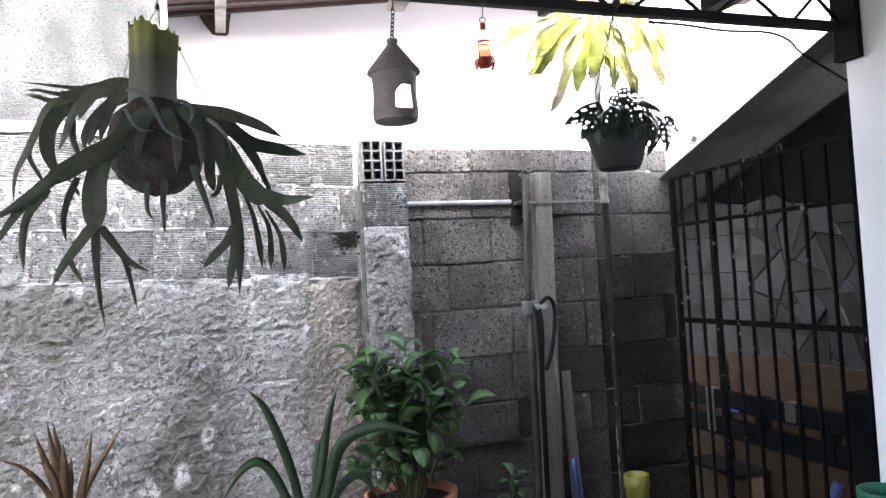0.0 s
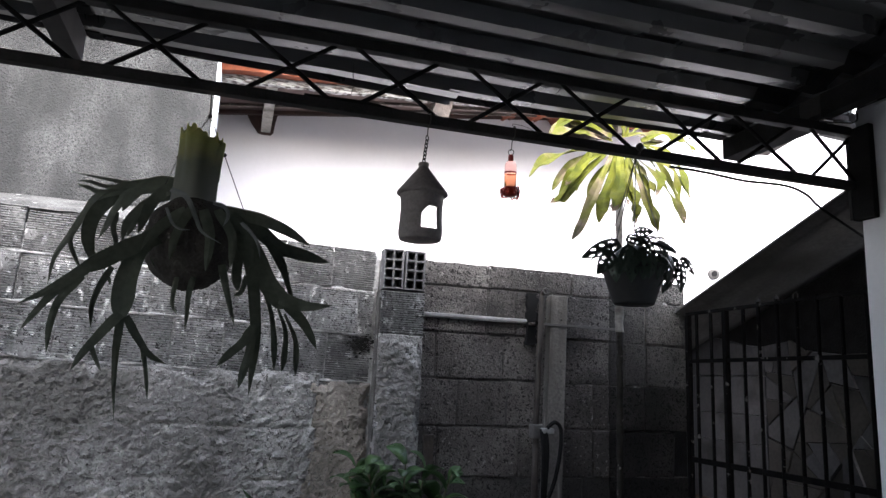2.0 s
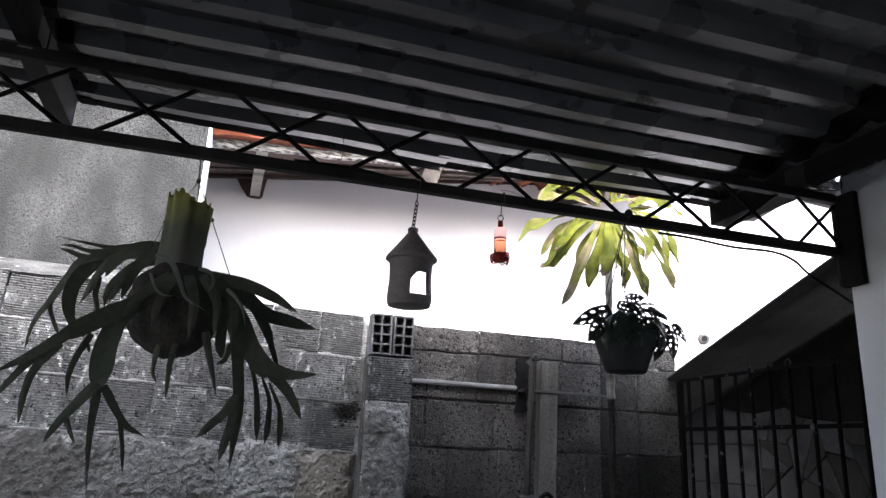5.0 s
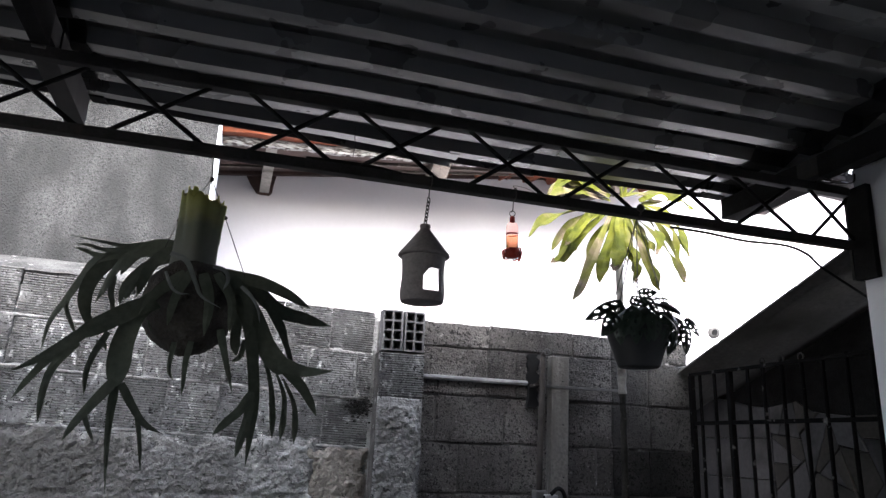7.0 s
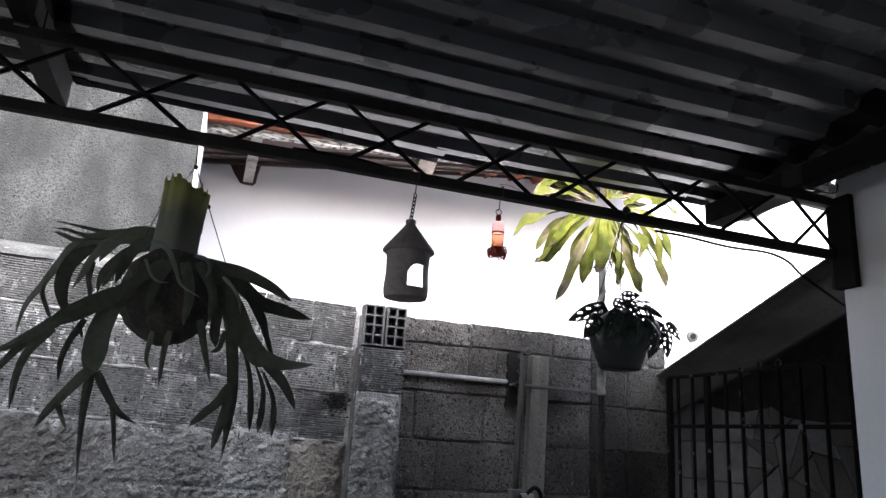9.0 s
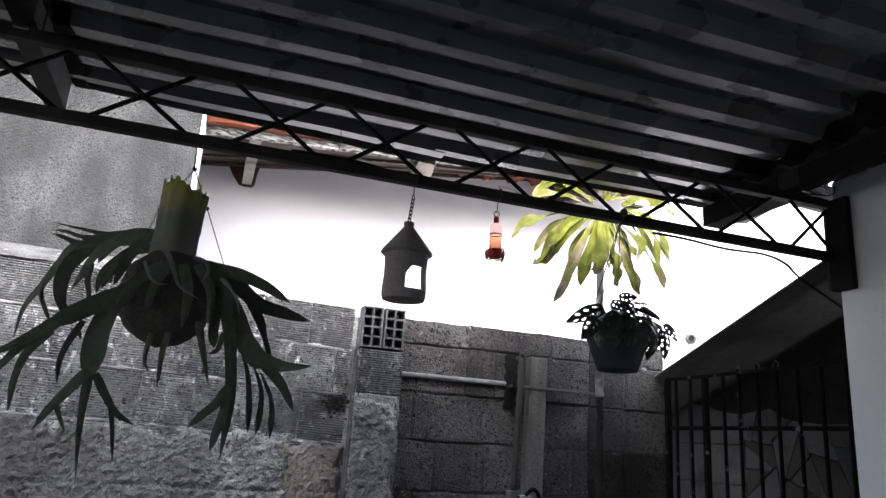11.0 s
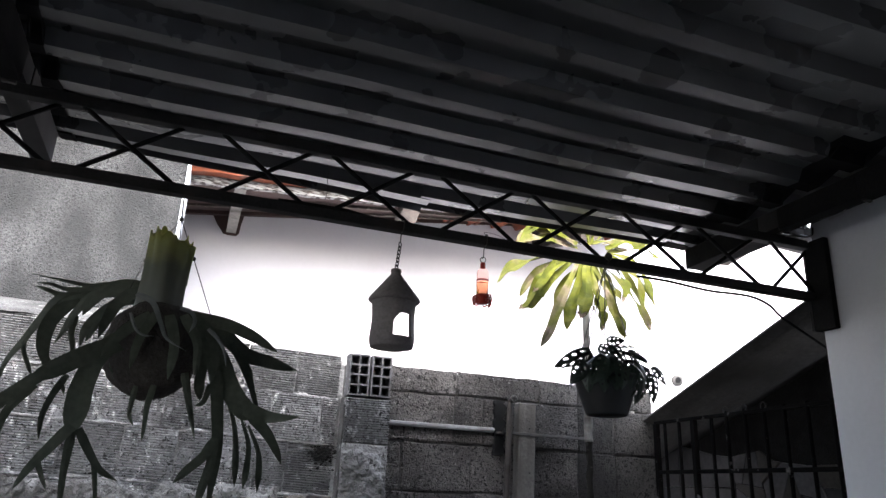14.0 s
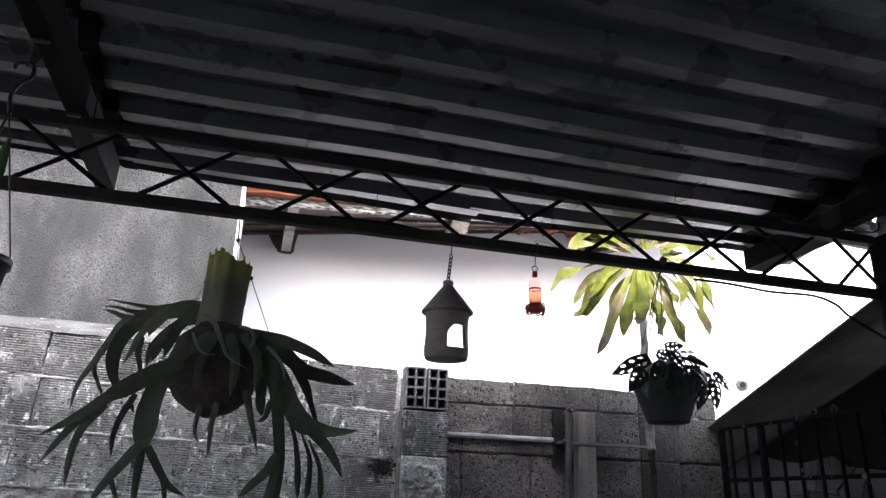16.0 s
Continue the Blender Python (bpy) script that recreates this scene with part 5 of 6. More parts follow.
part("tap_clamp", boxed(-0.005, 0.052, -0.045, -0.02, 1.452, 1.474, 0.004), PVC, down, "pale clamp")
hose = thing("hose_bundle", (1.275, 2.70, 1.47), "black hose bundle hanging on the pipe socket", "hose")
for k in range(3):
    bm = bmesh.new()
    x = 0.009 * k
    cable(bm, ((x - 0.015, 0.005 * (k % 2), 0.0), (x - 0.012, -0.014, -0.1), (x * 0.5 - 0.012, -0.01, -0.3), (x * 0.4 - 0.01, 0.0, -0.6), (x * 0.4 - 0.008, 0.01, -1.2), (x * 0.3, 0.012, -1.46)), 0.0085, 8)
    part("hose_strand", bm, RUBBER, hose, smooth=True)
bm = bmesh.new()
cable(bm, ((0.0, -0.02, 0.005), (0.03, -0.03, 0.03), (0.062, -0.02, 0.0), (0.06, -0.02, -0.09), (0.04, -0.015, -0.2), (0.015, -0.01, -0.27)), 0.0085, 8)
part("hose_loop", bm, RUBBER, hose, smooth=True)

conduit = thing("cable_conduit", (0.752, 2.785, 1.917), "white plastic cable channel fixed along the wall", "conduit")
part("channel", boxed(-0.008, 0.50, -0.004, 0.011, -0.011, 0.009, 0.003), PVC, conduit)
part("channel_lip", boxed(-0.006, 0.498, -0.008, -0.0045, -0.003, 0.003), PVC, conduit)
part("thin_channel", boxed(0.48, 0.89, -0.05, -0.038, -0.018, -0.006, 0.002), FIBRE, conduit, "thin grey channel")
part("channel_clip", boxed(0.47, 0.50, -0.05, -0.005, -0.018, -0.006, 0.002), PVC_BROWN, conduit)
def ragged_strip():
    rnd, rows = random.Random(41), []
    for i in range(19):
        z = 1.815 + 0.0125 * i
        a, b = 1.216 + rnd.uniform(-0.004, 0.004), 1.264 + rnd.uniform(-0.018, 0.006)
        rows.append([(a, 2.772, z), (b, 2.772, z), (b, 2.796, z), (a, 2.796, z)])
    return skin(bmesh.new(), rows)
tagged(part("tar_strip", ragged_strip(), RUBBER), "ragged black strip of tar paper behind the cable channel", "strip")


def leaf_pad(length, width):
    bm = bmesh.new()
    blade(bm, ((0, 0, 0), (0, length * 0.35, 0.012), (0, length * 0.7, 0.008), (0, length, -0.012)), lambda u: width * (math.sin(math.pi * (0.06 + 0.92 * u ** 1.25)) ** 0.8), (0, 0, 1), 0.25, 0.0014, 4)
    return bm


def bush():
    pot = thing("terracotta_pot", (0.615, 2.42, 0.62), "orange terracotta pot on the masonry bench", "plant pot")
    part("pot", lathe(bmesh.new(), ((0.0, 0.0), (0.10, 0.0), (0.105, 0.01), (0.135, 0.20), (0.158, 0.205), (0.162, 0.25), (0.15, 0.254), (0.14, 0.22), (0.0, 0.215))), CLAY_POT, pot, smooth=True)
    part("soil", lathe(bmesh.new(), ((0.139, 0.222), (0.0, 0.226))), ROOT, pot, "dark soil")
    b = thing("bushy_plant", (0.615, 2.42, 0.84), "bushy green plant with fleshy oval leaves in the terracotta pot", "plant")
    rnd = random.Random(8)
    leaves = [part("leaf", leaf_pad(0.098, 0.056), BUSH, b, smooth=True)]
    leaves[0].matrix_local = pose(0.0, -0.1, 0.2, -20, 0, 180)
    for s in range(42):
        a = rnd.uniform(0, 6.283)
        r = rnd.uniform(0.04, 0.245)
        h = rnd.uniform(0.12, 0.54) * (1 - 0.9 * max(0, r - 0.16))
        tip = Vector((r * math.cos(a), 0.7 * r * math.sin(a), h))
        bm = bmesh.new()
        cable(bm, ((tip.x * 0.15, tip.y * 0.15, -0.01), (tip.x * 0.5, tip.y * 0.5, h * 0.5), tip), 0.004, 5, 3, 0.6)
        part("stem", bm, STEM, b)
        for k in range(rnd.randint(7, 10)):
            u = 1 - 0.06 * k if k < 4 else rnd.uniform(0.45, 0.85)
            base = Vector((tip.x * (0.15 + 0.85 * u), tip.y * (0.15 + 0.85 * u), h * u))
            o = new("leaf", leaves[0].data)
            o.parent = b
            s2 = rnd.uniform(0.65, 1.1)
            o.matrix_local = Matrix.Translation(base) @ pose(0, 0, 0, rnd.uniform(5, 60) if k < 4 else rnd.uniform(-35, 25), rnd.uniform(-25, 25), k * 137.5 + s * 31) @ Matrix.Diagonal((s2, s2, s2, 1))
    stake = thing("plant_stake", (0.765, 2.66, 0), "reddish wooden stake behind the bushy plant", "stake")
    part("stake_stick", boxed(-0.02, 0.02, -0.01, 0.01, 0, 1.44, 0.003), RAFTER_WOOD, stake)
    return b
bush()


def strap_plant():
    pot = thing("plant_pot", (0.23, 2.12, 0.62), "dark plastic pot on the masonry bench", "plant pot")
    part("pot", lathe(bmesh.new(), ((0.0, 0.0), (0.08, 0.0), (0.105, 0.19), (0.112, 0.2), (0.10, 0.205), (0.0, 0.18))), BLACK_PLASTIC, pot, smooth=True)
    s = thing("strap_leaf_plant", (0.23, 2.12, 0.82), "plant with long arching dark green strap leaves", "plant")
    for k, (tip, mid, w) in enumerate((((-0.16, 0.0, 0.50), (-0.06, -0.02, 0.30), 0.030), ((0.10, 0.0, 0.48), (0.04, 0.0, 0.24), 0.028), ((0.31, -0.14, 0.34), (0.10, -0.06, 0.33), 0.042), ((-0.235, 0.0, 0.20), (-0.12, 0.0, 0.28), 0.030),
                                      ((-0.10, -0.1, 0.10), (-0.08, -0.05, 0.18), 0.03), ((0.06, 0.12, 0.30), (0.03, 0.05, 0.2), 0.03), ((0.22, 0.05, 0.12), (0.12, 0.02, 0.2), 0.03))):
        bm = bmesh.new()
        m, t = Vector(mid), Vector(tip)
        blade(bm, ((0, 0, -0.02), m * 0.5 + Vector((0, 0, 0.03)), m, (m + t) / 2 + Vector((0, 0, 0.035)), t), lambda u: w * (0.8 + 0.2 * u if u < 0.5 else 0.9 * (1 - (2 * u - 1) ** 2) + 0.02), (0, -1, 0.3), 0.4, 0.0015, 6)
        part("leaf", bm, STRAP, s, smooth=True)
strap_plant()


def spiky_plant():
    pot = thing("plant_pot", (-0.41, 2.2, 0.62), "dark plastic pot on the masonry bench", "plant pot")
    part("pot", lathe(bmesh.new(), ((0.0, 0.0), (0.08, 0.0), (0.105, 0.19), (0.112, 0.2), (0.10, 0.205), (0.0, 0.18))), BLACK_PLASTIC, pot, smooth=True)
    s = thing("spiky_red_plant", (-0.41, 2.2, 0.82), "spiky plant with narrow reddish brown blades", "plant")
    rnd = random.Random(4)
    bm = bmesh.new()
    cable(bm, ((0, 0, -0.02), (0.002, 0, 0.1), (0, 0, 0.2)), 0.012, 8)
    part("stem", bm, STEM, s)
    for k, (low, mid, tip, w) in enumerate((((-0.012, -0.060, 0.271), (-0.037, -0.060, 0.354), (-0.063, -0.060, 0.435), 0.026), ((-0.015, 0.000, 0.255), (-0.031, 0.000, 0.360), (-0.045, 0.000, 0.455), 0.026), ((-0.019, 0.060, 0.239), (-0.029, 0.060, 0.347), (-0.042, 0.060, 0.439), 0.028), ((0.001, -0.030, 0.250), (0.000, -0.030, 0.342), (-0.001, -0.030, 0.393), 0.028), ((0.044, -0.060, 0.252), (0.061, -0.060, 0.331), (0.076, -0.060, 0.421), 0.026), ((0.036, 0.000, 0.232), (0.083, 0.000, 0.324), (0.145, 0.000, 0.420), 0.026), ((-0.051, 0.060, 0.228), (-0.110, 0.060, 0.315), (-0.183, 0.060, 0.358), 0.018), ((-0.003, 0.030, 0.234), (0.004, 0.030, 0.286), (0.006, 0.030, 0.343), 0.023))):
        bm = bmesh.new()
        blade(bm, ((0.3 * low[0], 0.3 * low[1], 0.10), low, mid, tip), lambda u: w * (1 - u ** 2.5) + 0.001, (0.3 * math.sin(k), -1, 0.2), 0.3, 0.0008, 6)
        part("blade_leaf", bm, RED_LEAF, s, smooth=True)
spiky_plant()

bench = tagged(part("masonry_bench", boxed(-1.2, 1.12, 1.95, 2.66, 0, 0.62, 0.01), EARTH_RENDER), "low rendered masonry bench carrying the potted plants", "bench")
small = thing("seedling", (1.0, 2.42, 0.62), "small green leafy plant on the bench", "plant")
bm = bmesh.new()
cable(bm, ((0, 0, 0), (0.0, 0, 0.12), (-0.01, 0, 0.24)), 0.004, 6)
part("stem", bm, STEM, small)
for k in range(9):
    o = part("leaf", leaf_pad(0.07, 0.04), BUSH, small, smooth=True)
    o.matrix_local = pose(0, 0, 0.09 + 0.019 * k, 15 + 4 * k, 0, k * 137.5)

bucket = thing("yellow_tube", (1.565, 2.5, 0.0), "tall narrow yellow plastic container beside the cane plant", "container")
part("tube_body", lathe(bmesh.new(), ((0.0, 0.0), (0.04, 0.0), (0.045, 0.72), (0.05, 0.73), (0.05, 0.78), (0.043, 0.78), (0.038, 0.05), (0.0, 0.04))), YELLOW, bucket, smooth=True)
handle = thing("broom_handle", (1.40, 2.66, 0.0), "blue plastic tool handle leaning on the wall", "handle")
bm = bmesh.new()
cable(bm, ((0.02, -0.04, 0), (0.005, 0.0, 0.5), (-0.012, 0.03, 0.82)), 0.014, 10, 4)
part("handle_stick", bm, BLUE, handle, smooth=True)
bd = thing("leaning_board", (1.46, 2.755, 0.0), "narrow grey board leaning beside the post", "board")
o = part("board_plank", boxed(-0.022, 0.022, -0.01, 0.01, 0, 1.18, 0.003), GREY_WOOD, bd)
o.matrix_local = pose(0, 0, 0, 0, -2.5, 0)
bd2 = thing("leaning_board", (1.655, 2.75, 0.0), "short pale stick leaning on the wall", "board")
o = part("board_plank", boxed(-0.013, 0.013, -0.01, 0.01, 0, 0.92, 0.003), BARK, bd2)
tub = thing("green_tub", (1.845, 1.62, 0.0), "green plastic tub beside the white wall", "tub")
part("tub_body", lathe(bmesh.new(), ((0.0, 0.0), (0.055, 0.0), (0.07, 0.88), (0.078, 0.885), (0.078, 0.91), (0.066, 0.91), (0.05, 0.03), (0.0, 0.02))), GREEN_PLASTIC, tub, smooth=True)

# ---- inside the barred store ----
boards = thing("board_stack", (2.30, 2.6, 0), "brown plywood boards standing against the store wall", "board")
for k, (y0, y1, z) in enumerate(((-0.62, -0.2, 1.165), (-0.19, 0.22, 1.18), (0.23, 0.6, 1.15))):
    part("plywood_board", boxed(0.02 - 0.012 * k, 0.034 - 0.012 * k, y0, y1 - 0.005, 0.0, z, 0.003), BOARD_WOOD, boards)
rack = thing("tool_rack", (2.18, 2.42, 0), "dark iron rack with blue straps and hanging tools", "rack")
for z, y0, y1 in ((0.985, -0.55, 0.7), (0.86, -0.55, 0.7)):
    part("rack_bar", boxed(-0.015, 0.015, y0, y1, z - 0.045, z + 0.04, 0.004), DARK_IRON, rack)
for k, y in enumerate((0.66, 0.52, 0.36, 0.2, 0.05, -0.12, -0.3, -0.46)):
    part("strap", boxed(-0.022, 0.0225, y - 0.025, y + 0.025, (0.95 if k % 2 else 0.83), 1.03 if k % 3 else 0.94, 0.004), (BLUE, DARK_IRON, PVC_BROWN)[k % 3 if k < 6 else 1], rack)
for y in (0.62, -0.5):
    part("rack_leg", boxed(-0.013, 0.013, y - 0.013, y + 0.013, 0, 1.02, 0.003), DARK_IRON, rack)
crate = thing("wooden_crate", (2.2, 2.75, 0), "wooden crate with a dark rim under the rack", "crate")
part("crate_body", boxed(-0.08, 0.08, -0.17, 0.17, 0.0, 0.66, 0.015), BOARD_WOOD, crate)
part("crate_rim", boxed(-0.09, 0.09, -0.18, 0.18, 0.661, 0.68, 0.006), DARK_IRON, crate)
tool = thing("blue_tool", (2.17, 2.2, 0), "blue handled tool standing in the store", "tool")
bm = bmesh.new()
cable(bm, ((0, 0.1, 0), (0, 0.05, 0.4), (0, -0.1, 0.76)), 0.018, 8, 4)
part("tool_handle", bm, BLUE, tool, smooth=True)
box_dark = thing("shelf_box", (2.12, 1.86, 0), "dark metal box on the store shelf", "box")
part("box_case", boxed(-0.06, 0.06, -0.09, 0.09, 1.06, 1.13, 0.006), DARK_IRON, box_dark)
part("box_stand", boxed(-0.05, 0.05, -0.08, 0.08, 0.0, 1.06, 0.006), DARK_IRON, box_dark)


# ---- pieces of the walls ----
def chipped(l, h, seed, proud=0.0):
    """A block face with worn, uneven edges, its front towards -y."""
    rnd = random.Random(seed)
    bm = bmesh.new()
    rows = []
    nx = max(3, int(l / 0.05))
    front = [(x / nx - 0.5) * l for x in range(nx + 1)]
    def edge():
        return rnd.uniform(-0.003, 0.003)
    outline = [(x + edge(), -h / 2 + edge()) for x in front] + [(l / 2 + edge(), z + edge()) for z in (-h / 6, h / 6)] + [(x + edge(), h / 2 + edge()) for x in reversed(front)] + [(-l / 2 + edge(), z + edge()) for z in (h / 6, -h / 6)]
    back = [bm.verts.new((x, 0.03, z)) for x, z in outline]
    mid = [bm.verts.new((x, -0.014 - proud, z)) for x, z in outline]
    face = [bm.verts.new((x * (1 - 0.012 / l), -0.018 - proud + rnd.uniform(-0.001, 0.001), z * (1 - 0.012 / h))) for x, z in outline]
    k = len(outline)
    for a, b in ((back, mid), (mid, face)):
        for i in range(k):
            bm.faces.new((a[i], a[(i + 1) % k], b[(i + 1) % k], b[i]))
    bm.faces.new(face)
    return bm


def lay(name, wall, material, x0, x1, z0, z1, cuts, y, seed, label="", gap=0.006, uneven=0.004, fall=0.0):
    xs = [x0] + [c for c in cuts if x0 + 0.03 < c < x1 - 0.03] + [x1]
    rnd = random.Random(seed)
    for i, (a, b) in enumerate(zip(xs, xs[1:])):
        o = part(name, (ribbed if material in (CERAMIC, CERAMIC_BARE) else chipped)(b - a - gap, z1 - z0 - gap, seed * 31 + i), material, wall, label)
        o.matrix_local = pose((a + b) / 2, y + rnd.uniform(-uneven, uneven), (z0 + z1) / 2 - fall * (a + b) / 2 + rnd.uniform(-0.002, 0.002), rnd.uniform(-0.6, 0.6), math.degrees(fall) + rnd.uniform(-0.4, 0.4), rnd.uniform(-0.6, 0.6))


def ribbed(l, h, seed):
    """A ribbed block: level ridges across its face, worn and chipped here and there, its front towards -y."""
    rnd = random.Random(seed)
    n = max(3, int(round(h / 0.0088)))
    step = h / n
    cols = max(4, int(l / 0.03))
    profile = []
    for k in range(n):
        z = -h / 2 + k * step
        profile += [(z + 0.08 * step, 1.0), (z + 0.30 * step, 0.0), (z + 0.74 * step, 0.0), (z + 0.92 * step, 1.0)]
    profile = [(-h / 2, 1.0)] + profile + [(h / 2, 1.0)]
    off = Vector((seed * 1.7, 0, seed * 0.9))
    bm, rows = bmesh.new(), []
    worn = [rnd.uniform(0, 0.35) for _ in range(n)]
    for j, (z, deep) in enumerate(profile):
        row = []
        for i in range(cols + 1):
            x = (i / cols - 0.5) * l
            k = noise.noise(Vector((x * 12, 0, z * 12)) + off)
            chip = max(0.0, noise.noise(Vector((x * 55, 3, z * 40)) + off) - 0.35) * 0.007
            edge = rnd.uniform(-0.0025, 0.0025) if i in (0, cols) or j in (0, len(profile) - 1) else 0.0
            fill = min(1.0, max(0.0, 2.4 * k - 0.25)) + worn[min(n - 1, j // 4)] * 0.5
            row.append((x + edge, -0.018 - 0.001 * k + chip + 0.0085 * deep * max(0.0, 1 - fill), z + edge))
        rows.append(row)
    skin(bm, [[(x, 0.03, z) for x, y, z in rows[0]]] + rows + [[(x, 0.03, z) for x, y, z in rows[-1]]], False)
    for c in (0, -1):
        ends = [r[c] for r in rows]
        skin(bm, [ends, [(x, 0.03, z) for x, y, z in ends]], False)
    return bm


courses = [2.182, 2.009, 1.833, 1.642, 1.445, 1.255, 1.065, 0.875, 0.685]
joints = [(-1.52, -1.14, -0.755, -0.38, -0.02, 0.178, 0.368), (-1.3, -0.94, -0.756, -0.53, -0.304, -0.096, 0.095, 0.289, 0.482), (-1.4, -1.0, -0.80, -0.611, -0.41, -0.215, -0.03, 0.17, 0.364),
          (-1.2, -0.8, -0.5, -0.113, 0.265), (-1.1, -0.7, -0.3, 0.05, 0.4), (-1.3, -0.9, -0.5, -0.12, 0.25), (-1.1, -0.7, -0.3, 0.05, 0.4), (-1.3, -0.9, -0.5, -0.12, 0.25)]
for r, cuts in enumerate(joints):
    lay("ceramic_block", wall_north, CERAMIC if r else CERAMIC_BARE, -1.75, 0.545, courses[r + 1], courses[r], cuts, 2.815, 100 + r, fall=0.033)

def joint_bead(seed, z, x0, x1, y):
    """Mortar squeezed out of a bed joint in uneven lumps."""
    rnd, rows = random.Random(seed), []
    n = int((x1 - x0) / 0.008)
    for i in range(n + 1):
        x = x0 + (x1 - x0) * i / n
        k = noise.fractal(Vector((x * 16, seed, 0)), 0.8, 2.0, 3)
        r = max(0.0012, 0.0052 + 0.007 * k)
        c = z - 0.033 * x + 0.003 * math.sin(7 * x + seed) + rnd.uniform(-0.001, 0.001)
        rows.append([(x, y + 0.012, c - r), (x, y - 0.5 * r, c - r), (x, y - r, c), (x, y - 0.5 * r, c + r), (x, y + 0.012, c + r)])
    return skin(bmesh.new(), rows)
for r, z in enumerate(courses[1:4]):
    part("mortar_joint", joint_bead(70 + r, z, -1.75, 0.545, 2.800), MORTAR, wall_north, "lumpy limewashed mortar joint", True)

# pillar of turned blocks, with two hollow blocks on top
pillar = tagged(part("pillar", boxed(0.556, 0.738, 2.735, 2.811, 0, 1.995), BLOCK_MORTAR), "wall pillar of ceramic blocks with two hollow blocks on top", "pillar", kind="structure")
def hollow_block(w, h, l):
    bm = bmesh.new()
    t = 0.007
    nx, nz = 2, 4
    cw, ch = (w - t * (nx + 1)) / nx, (h - t * (nz + 1)) / nz
    xs, zs = [-w / 2], [0.0]
    for _ in range(nx):
        xs += [xs[-1] + t, xs[-1] + t + cw]
    for _ in range(nz):
        zs += [zs[-1] + t, zs[-1] + t + ch]
    xs.append(w / 2), zs.append(h)
    v = {(i, j, k): bm.verts.new((x, y, z)) for i, x in enumerate(xs) for j, z in enumerate(zs) for k, y in enumerate((0.0, l))}
    solid = {(i, j): not (i % 2 and j % 2) for i in range(len(xs) - 1) for j in range(len(zs) - 1)}
    for (i, j), s in solid.items():
        if s:
            for k in (0, 1):
                bm.faces.new((v[i, j, k], v[i + 1, j, k], v[i + 1, j + 1, k], v[i, j + 1, k]))
            for p, q, n in (((i, j), (i + 1, j), (i, j - 1)), ((i, j + 1), (i + 1, j + 1), (i, j + 1)), ((i, j), (i, j + 1), (i - 1, j)), ((i + 1, j), (i + 1, j + 1), (i + 1, j))):
                if not solid.get(n, False):
                    bm.faces.new((v[(*p, 0)], v[(*q, 0)], v[(*q, 1)], v[(*p, 1)]))
        else:
            w_ = [v[i, j, 1], v[i + 1, j, 1], v[i + 1, j + 1, 1], v[i, j + 1, 1]]
            bm.faces.new(w_)
    return bm
for x, t in ((0.605, -0.6), (0.694, 0.8)):
    o = part("hollow_block", hollow_block(0.083, 0.163, 0.07), HOLLOW, pillar, "open-ended hollow block")
    o.matrix_local = pose(x, 2.722, 2.003, 0, t, 0)
zs = [1.997, 1.822, 1.64, 1.45, 1.26, 1.07, 0.88, 0.69]
for i, (a, b) in enumerate(zip(zs, zs[1:])):
    lay("pillar_block", pillar, CERAMIC if i in (0, 2) else ROUGH_RENDER, 0.558, 0.742, b, a, (), 2.738, 300 + i)
# concrete blocks, with shaded copies low down and towards the lean-to
cc = [2.150, 2.045, 1.85, 1.659, 1.465, 1.267, 1.07, 0.902, 0.70, 0.50, 0.30]
cj = [(1.05, 1.44), (1.04, 1.17, 1.602, 1.818), (0.82, 1.12, 1.3, 1.602, 1.70, 1.818), (0.92, 1.144, 1.552, 1.64, 1.809), (0.84, 1.198, 1.552), (1.0, 1.19, 1.5, 1.6), (0.9, 1.2, 1.55, 1.8), (1.0, 1.3, 1.62), (0.9, 1.28, 1.7), (1.1, 1.5, 1.85)]
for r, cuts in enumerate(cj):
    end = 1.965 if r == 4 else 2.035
    lay("concrete_block", wall_north_east, CONCRETE if r < 5 else CONCRETE_HALF_SHADE, 0.742, 1.63, cc[r + 1], cc[r], cuts, 2.815, 400 + r, gap=0.005, uneven=0.008)
    lay("concrete_block", wall_north_east, CONCRETE_HALF_SHADE if r in (0, 1, 2) else CONCRETE_SHADED, 1.63, end, cc[r + 1], cc[r], cuts, 2.815, 500 + r, gap=0.005, uneven=0.008)
def crumbs():
    rnd, rows = random.Random(9), []
    for i in range(160):
        x = 0.748 + i * 0.0075
        h = 2.144 + 0.010 * noise.fractal(Vector((x * 25, 2.0, 0)), 0.8, 2.0, 4) + rnd.uniform(-0.0015, 0.0015)
        rows.append([(x, 2.797 + rnd.uniform(-0.003, 0.003), 2.134), (x, 2.803, h), (x, 2.85, h + 0.004), (x, 2.93, h - 0.004), (x, 2.93, 2.13)])
    return skin(bmesh.new(), rows)
tagged(part("mortar_crumbs", crumbs(), MORTAR), "crumbling mortar along the wall top", "mortar", kind="stuff")

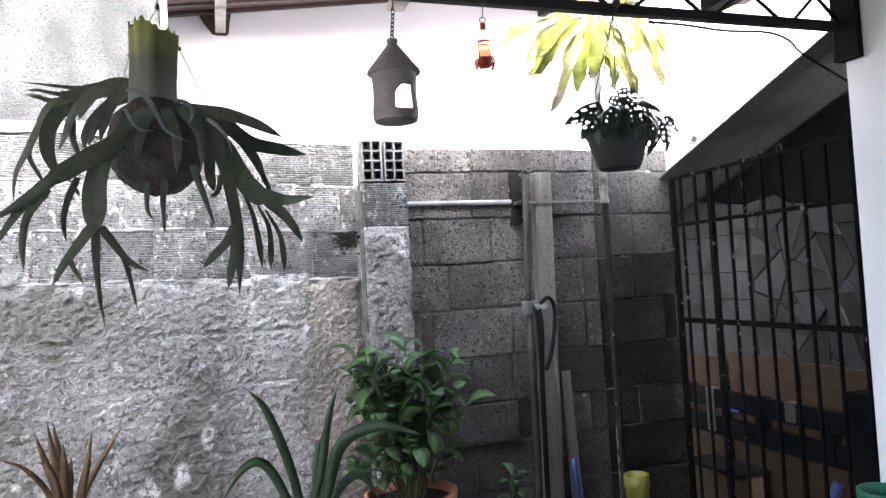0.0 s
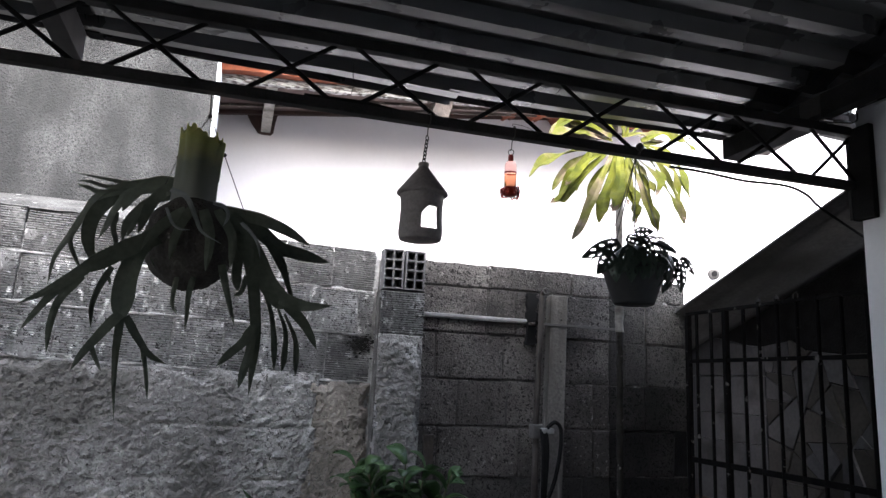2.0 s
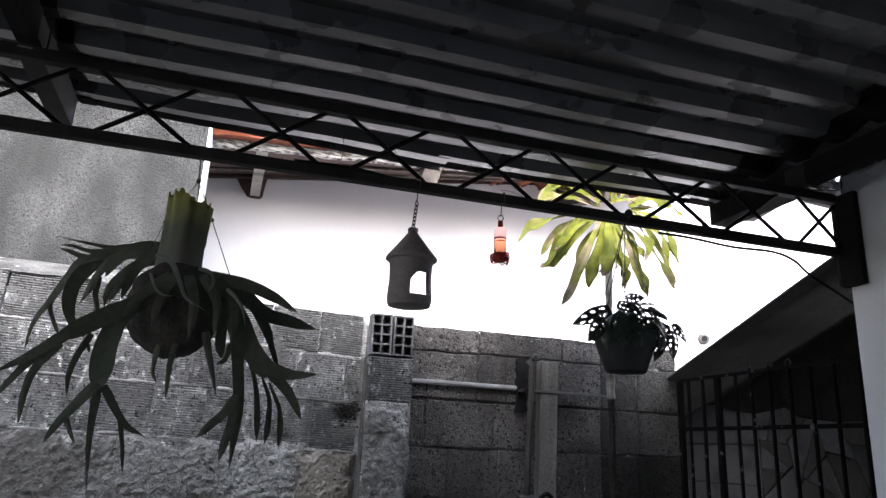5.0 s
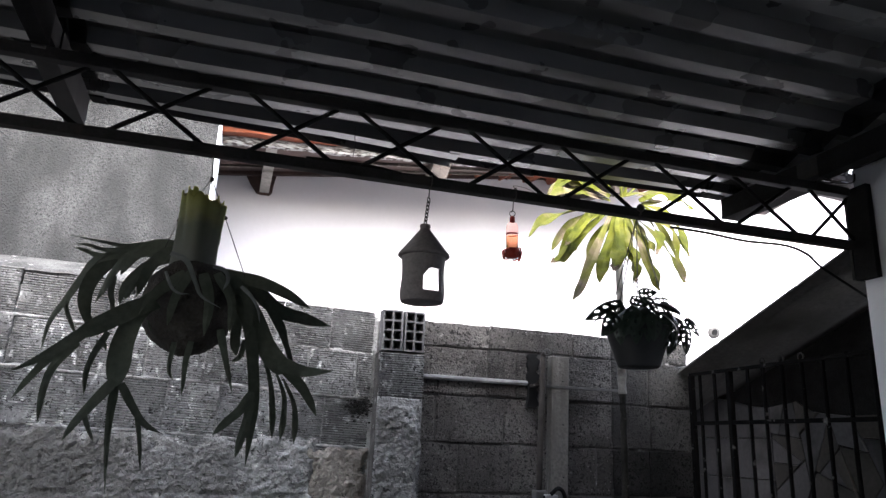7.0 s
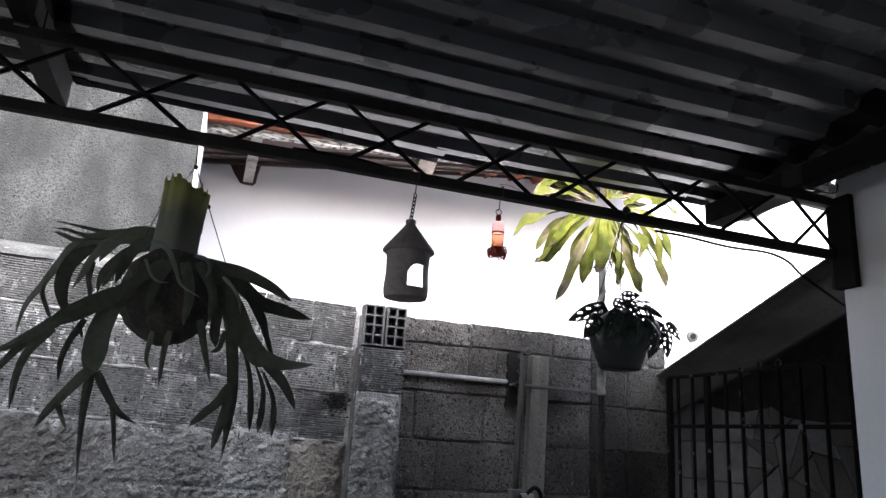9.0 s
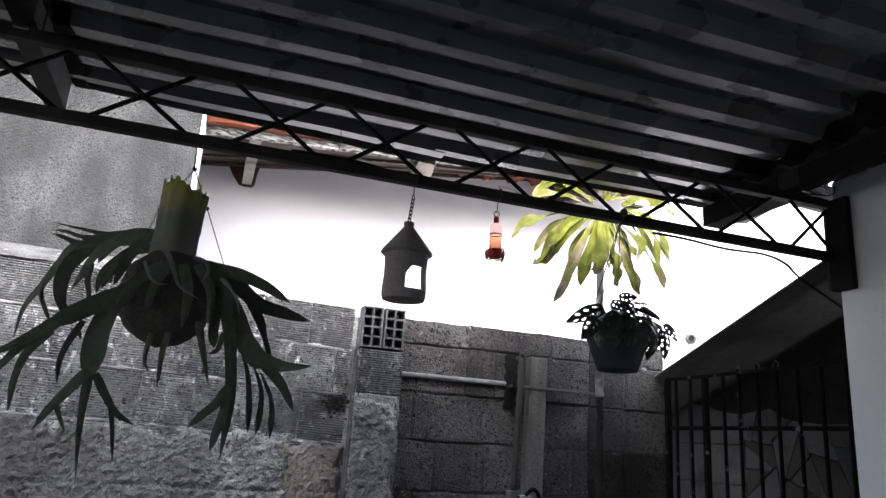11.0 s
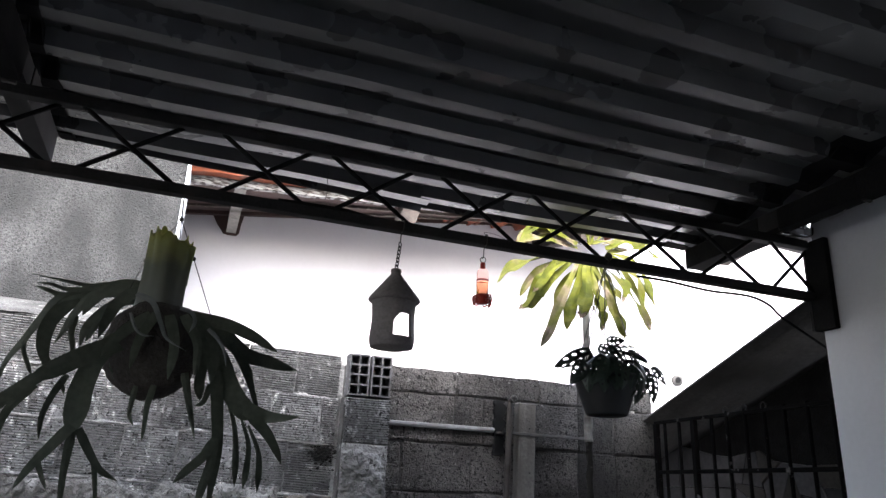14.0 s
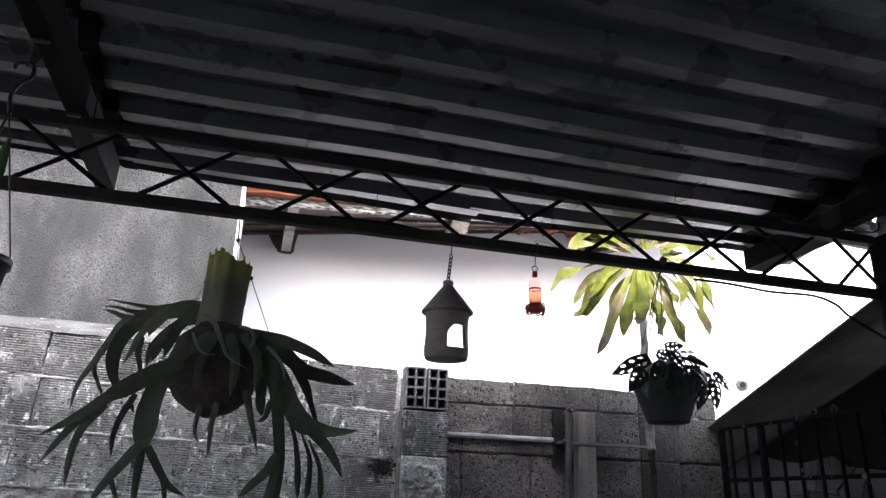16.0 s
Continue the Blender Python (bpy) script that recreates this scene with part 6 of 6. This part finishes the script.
# rough scraped render over the lower blocks
def rough_render(x0, x1, z0, z1, y, seed, depth, ragged):
    bm = bmesh.new()
    nx, nz = int((x1 - x0) / 0.0065), int((z1 - z0) / 0.0065)
    off = Vector((seed * 3.1, 0, seed))
    v = {}
    for i in range(nx + 1):
        for j in range(nz + 1):
            x, z = x0 + (x1 - x0) * i / nx, z0 + (z1 - z0) * j / nz
            p = Vector((x, 0, z))
            k = max(0.0, noise.noise(Vector((x * 33, 0, z * 40)) + off)) * 1.1 + max(-0.1, noise.noise((p + off) * 64)) * 0.9 + noise.noise((p + off) * 118) * 0.28 - 0.25 + noise.noise((p + off) * 9) * 0.35
            e = min(x - x0, x1 - x, (z1 - z)) / ragged + noise.fractal((p + off) * 9, 0.9, 2.0, 4) * 0.9
            k -= 0.8 * max(math.exp(-((z - c + 0.004 * math.sin(9 * x)) / 0.006) ** 2) for c in (1.445, 1.255, 1.065, 0.875)) * max(0.0, 0.4 + 1.6 * noise.noise((p + off) * 4))
            v[i, j] = bm.verts.new((x, y - depth * max(-0.9, min(1.8, k)) + 0.025 * max(0.0, min(1.0, 0.7 - e)), z))
    for i in range(nx):
        for j in range(nz):
            bm.faces.new((v[i, j], v[i + 1, j], v[i + 1, j + 1], v[i, j + 1]))
    return bm
part("rough_render", rough_render(-1.75, 0.36, 0.55, 1.655, 2.785, 2, 0.009, 0.05), ROUGH_RENDER, wall_north, "rough scraped limewashed render", True)
part("bare_render", rough_render(0.30, 0.55, 0.55, 1.625, 2.788, 5, 0.006, 0.04), EARTH_RENDER, wall_north, "brownish bare render", True)
part("rough_render", rough_render(0.562, 0.74, 0.6, 1.80, 2.711, 8, 0.009, 0.03), ROUGH_RENDER, pillar, "rough scraped render", True)

# black soot mark
def soot():
    bm = bmesh.new()
    rnd = random.Random(12)
    for i in range(260):
        r = rnd.uniform(0.0015, 0.0055)
        c = (rnd.gauss(0, 0.026), rnd.uniform(-0.0008, 0.0008), rnd.gauss(0, 0.019))
        bmesh.ops.create_icosphere(bm, subdivisions=1, radius=r, matrix=Matrix.Translation(c) @ Matrix.Diagonal((1.5, 0.15, rnd.uniform(0.5, 1.0), 1)))
    return bm
o = tagged(part("soot_patch", soot(), SOOT, wall_north, smooth=True), "black sooty patch of tar")
o.location = (0.502, 2.798, 1.778)

# tiles and shards on the store wall, their colours darkened for its shade
def tile_piece(name, poly, x, material, seed):
    bm = bmesh.new()
    c = sum(((Vector(p)) for p in poly), Vector((0, 0))) / len(poly)
    pts = [c + (Vector(p) - c) * (0.985 if name == "wall_tile" else 0.945 + 0.04 * ((seed * 37) % 11) / 10) for p in poly]
    lean = ((seed * 53) % 13 - 6) * 0.012 if name == "tile_shard" else 0.0
    a = [bm.verts.new((x, p.x, p.y)) for p in pts]
    b = [bm.verts.new((x - 0.009 - abs(lean) * 0.06 + lean * (p.y - c.y), p.x + (c.x - p.x) * 0.02, p.y + (c.y - p.y) * 0.02)) for p in pts]
    for i in range(len(a)):
        bm.faces.new((a[i], a[(i + 1) % len(a)], b[(i + 1) % len(a)], b[i]))
    bm.faces.new(b)
    return part(name, bm, material, wall_store)

def split(poly, rnd, least):
    def area(p):
        return abs(sum(p[i][0] * p[(i + 1) % len(p)][1] - p[(i + 1) % len(p)][0] * p[i][1] for i in range(len(p)))) / 2
    if area(poly) < least * rnd.uniform(0.7, 2.4):
        return [poly]
    c = Vector((sum(p[0] for p in poly), sum(p[1] for p in poly))) / len(poly)
    c += Vector((rnd.uniform(-0.02, 0.02), rnd.uniform(-0.02, 0.02)))
    long = max(((Vector(poly[i]) - Vector(poly[(i + 1) % len(poly)])) for i in range(len(poly))), key=lambda q: q.length)
    a = math.atan2(long.y, long.x) + math.pi / 2 + rnd.uniform(-1.05, 1.05)
    n = Vector((-math.sin(a), math.cos(a)))
    one, two = [], []
    for i in range(len(poly)):
        p, q = Vector(poly[i]), Vector(poly[(i + 1) % len(poly)])
        dp, dq = (p - c).dot(n), (q - c).dot(n)
        (one if dp >= 0 else two).append(tuple(p))
        if dp * dq < 0:
            m = tuple(p + (q - p) * (dp / (dp - dq)))
            one.append(m), two.append(m)
    if len(one) < 3 or len(two) < 3:
        return [poly]
    return split(one, rnd, least) + split(two, rnd, least)

rnd = random.Random(17)
def tile_top(y):
    return 1.845 + 0.10 * (y - 2.42) if y < 2.8 else 1.89 + 0.19 * (y - 2.8)
cols, levels = (2.66, 2.784, 2.92, 3.041, 3.171, 3.25), (1.0, 1.12, 1.309, 1.425, 1.556, 1.735, 2.1)
for i, (y0, y1) in enumerate(zip(cols, cols[1:])):
    for j, (z0, z1) in enumerate(zip(levels, levels[1:])):
        a, b = min(z1, tile_top(y0)), min(z1, tile_top(y1))
        tile_piece("wall_tile", ((y0, z0), (y1, z0), (y1, b), (y0, a)), 2.359, TILE_SHADED, i)
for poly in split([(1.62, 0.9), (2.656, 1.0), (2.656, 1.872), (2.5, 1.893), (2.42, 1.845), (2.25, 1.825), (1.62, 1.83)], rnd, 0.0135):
    tile_piece("tile_shard", poly, 2.359 - rnd.uniform(0, 0.003), TILE_GREY if rnd.random() < 0.45 else TILE_SHADED, rnd.randrange(100))
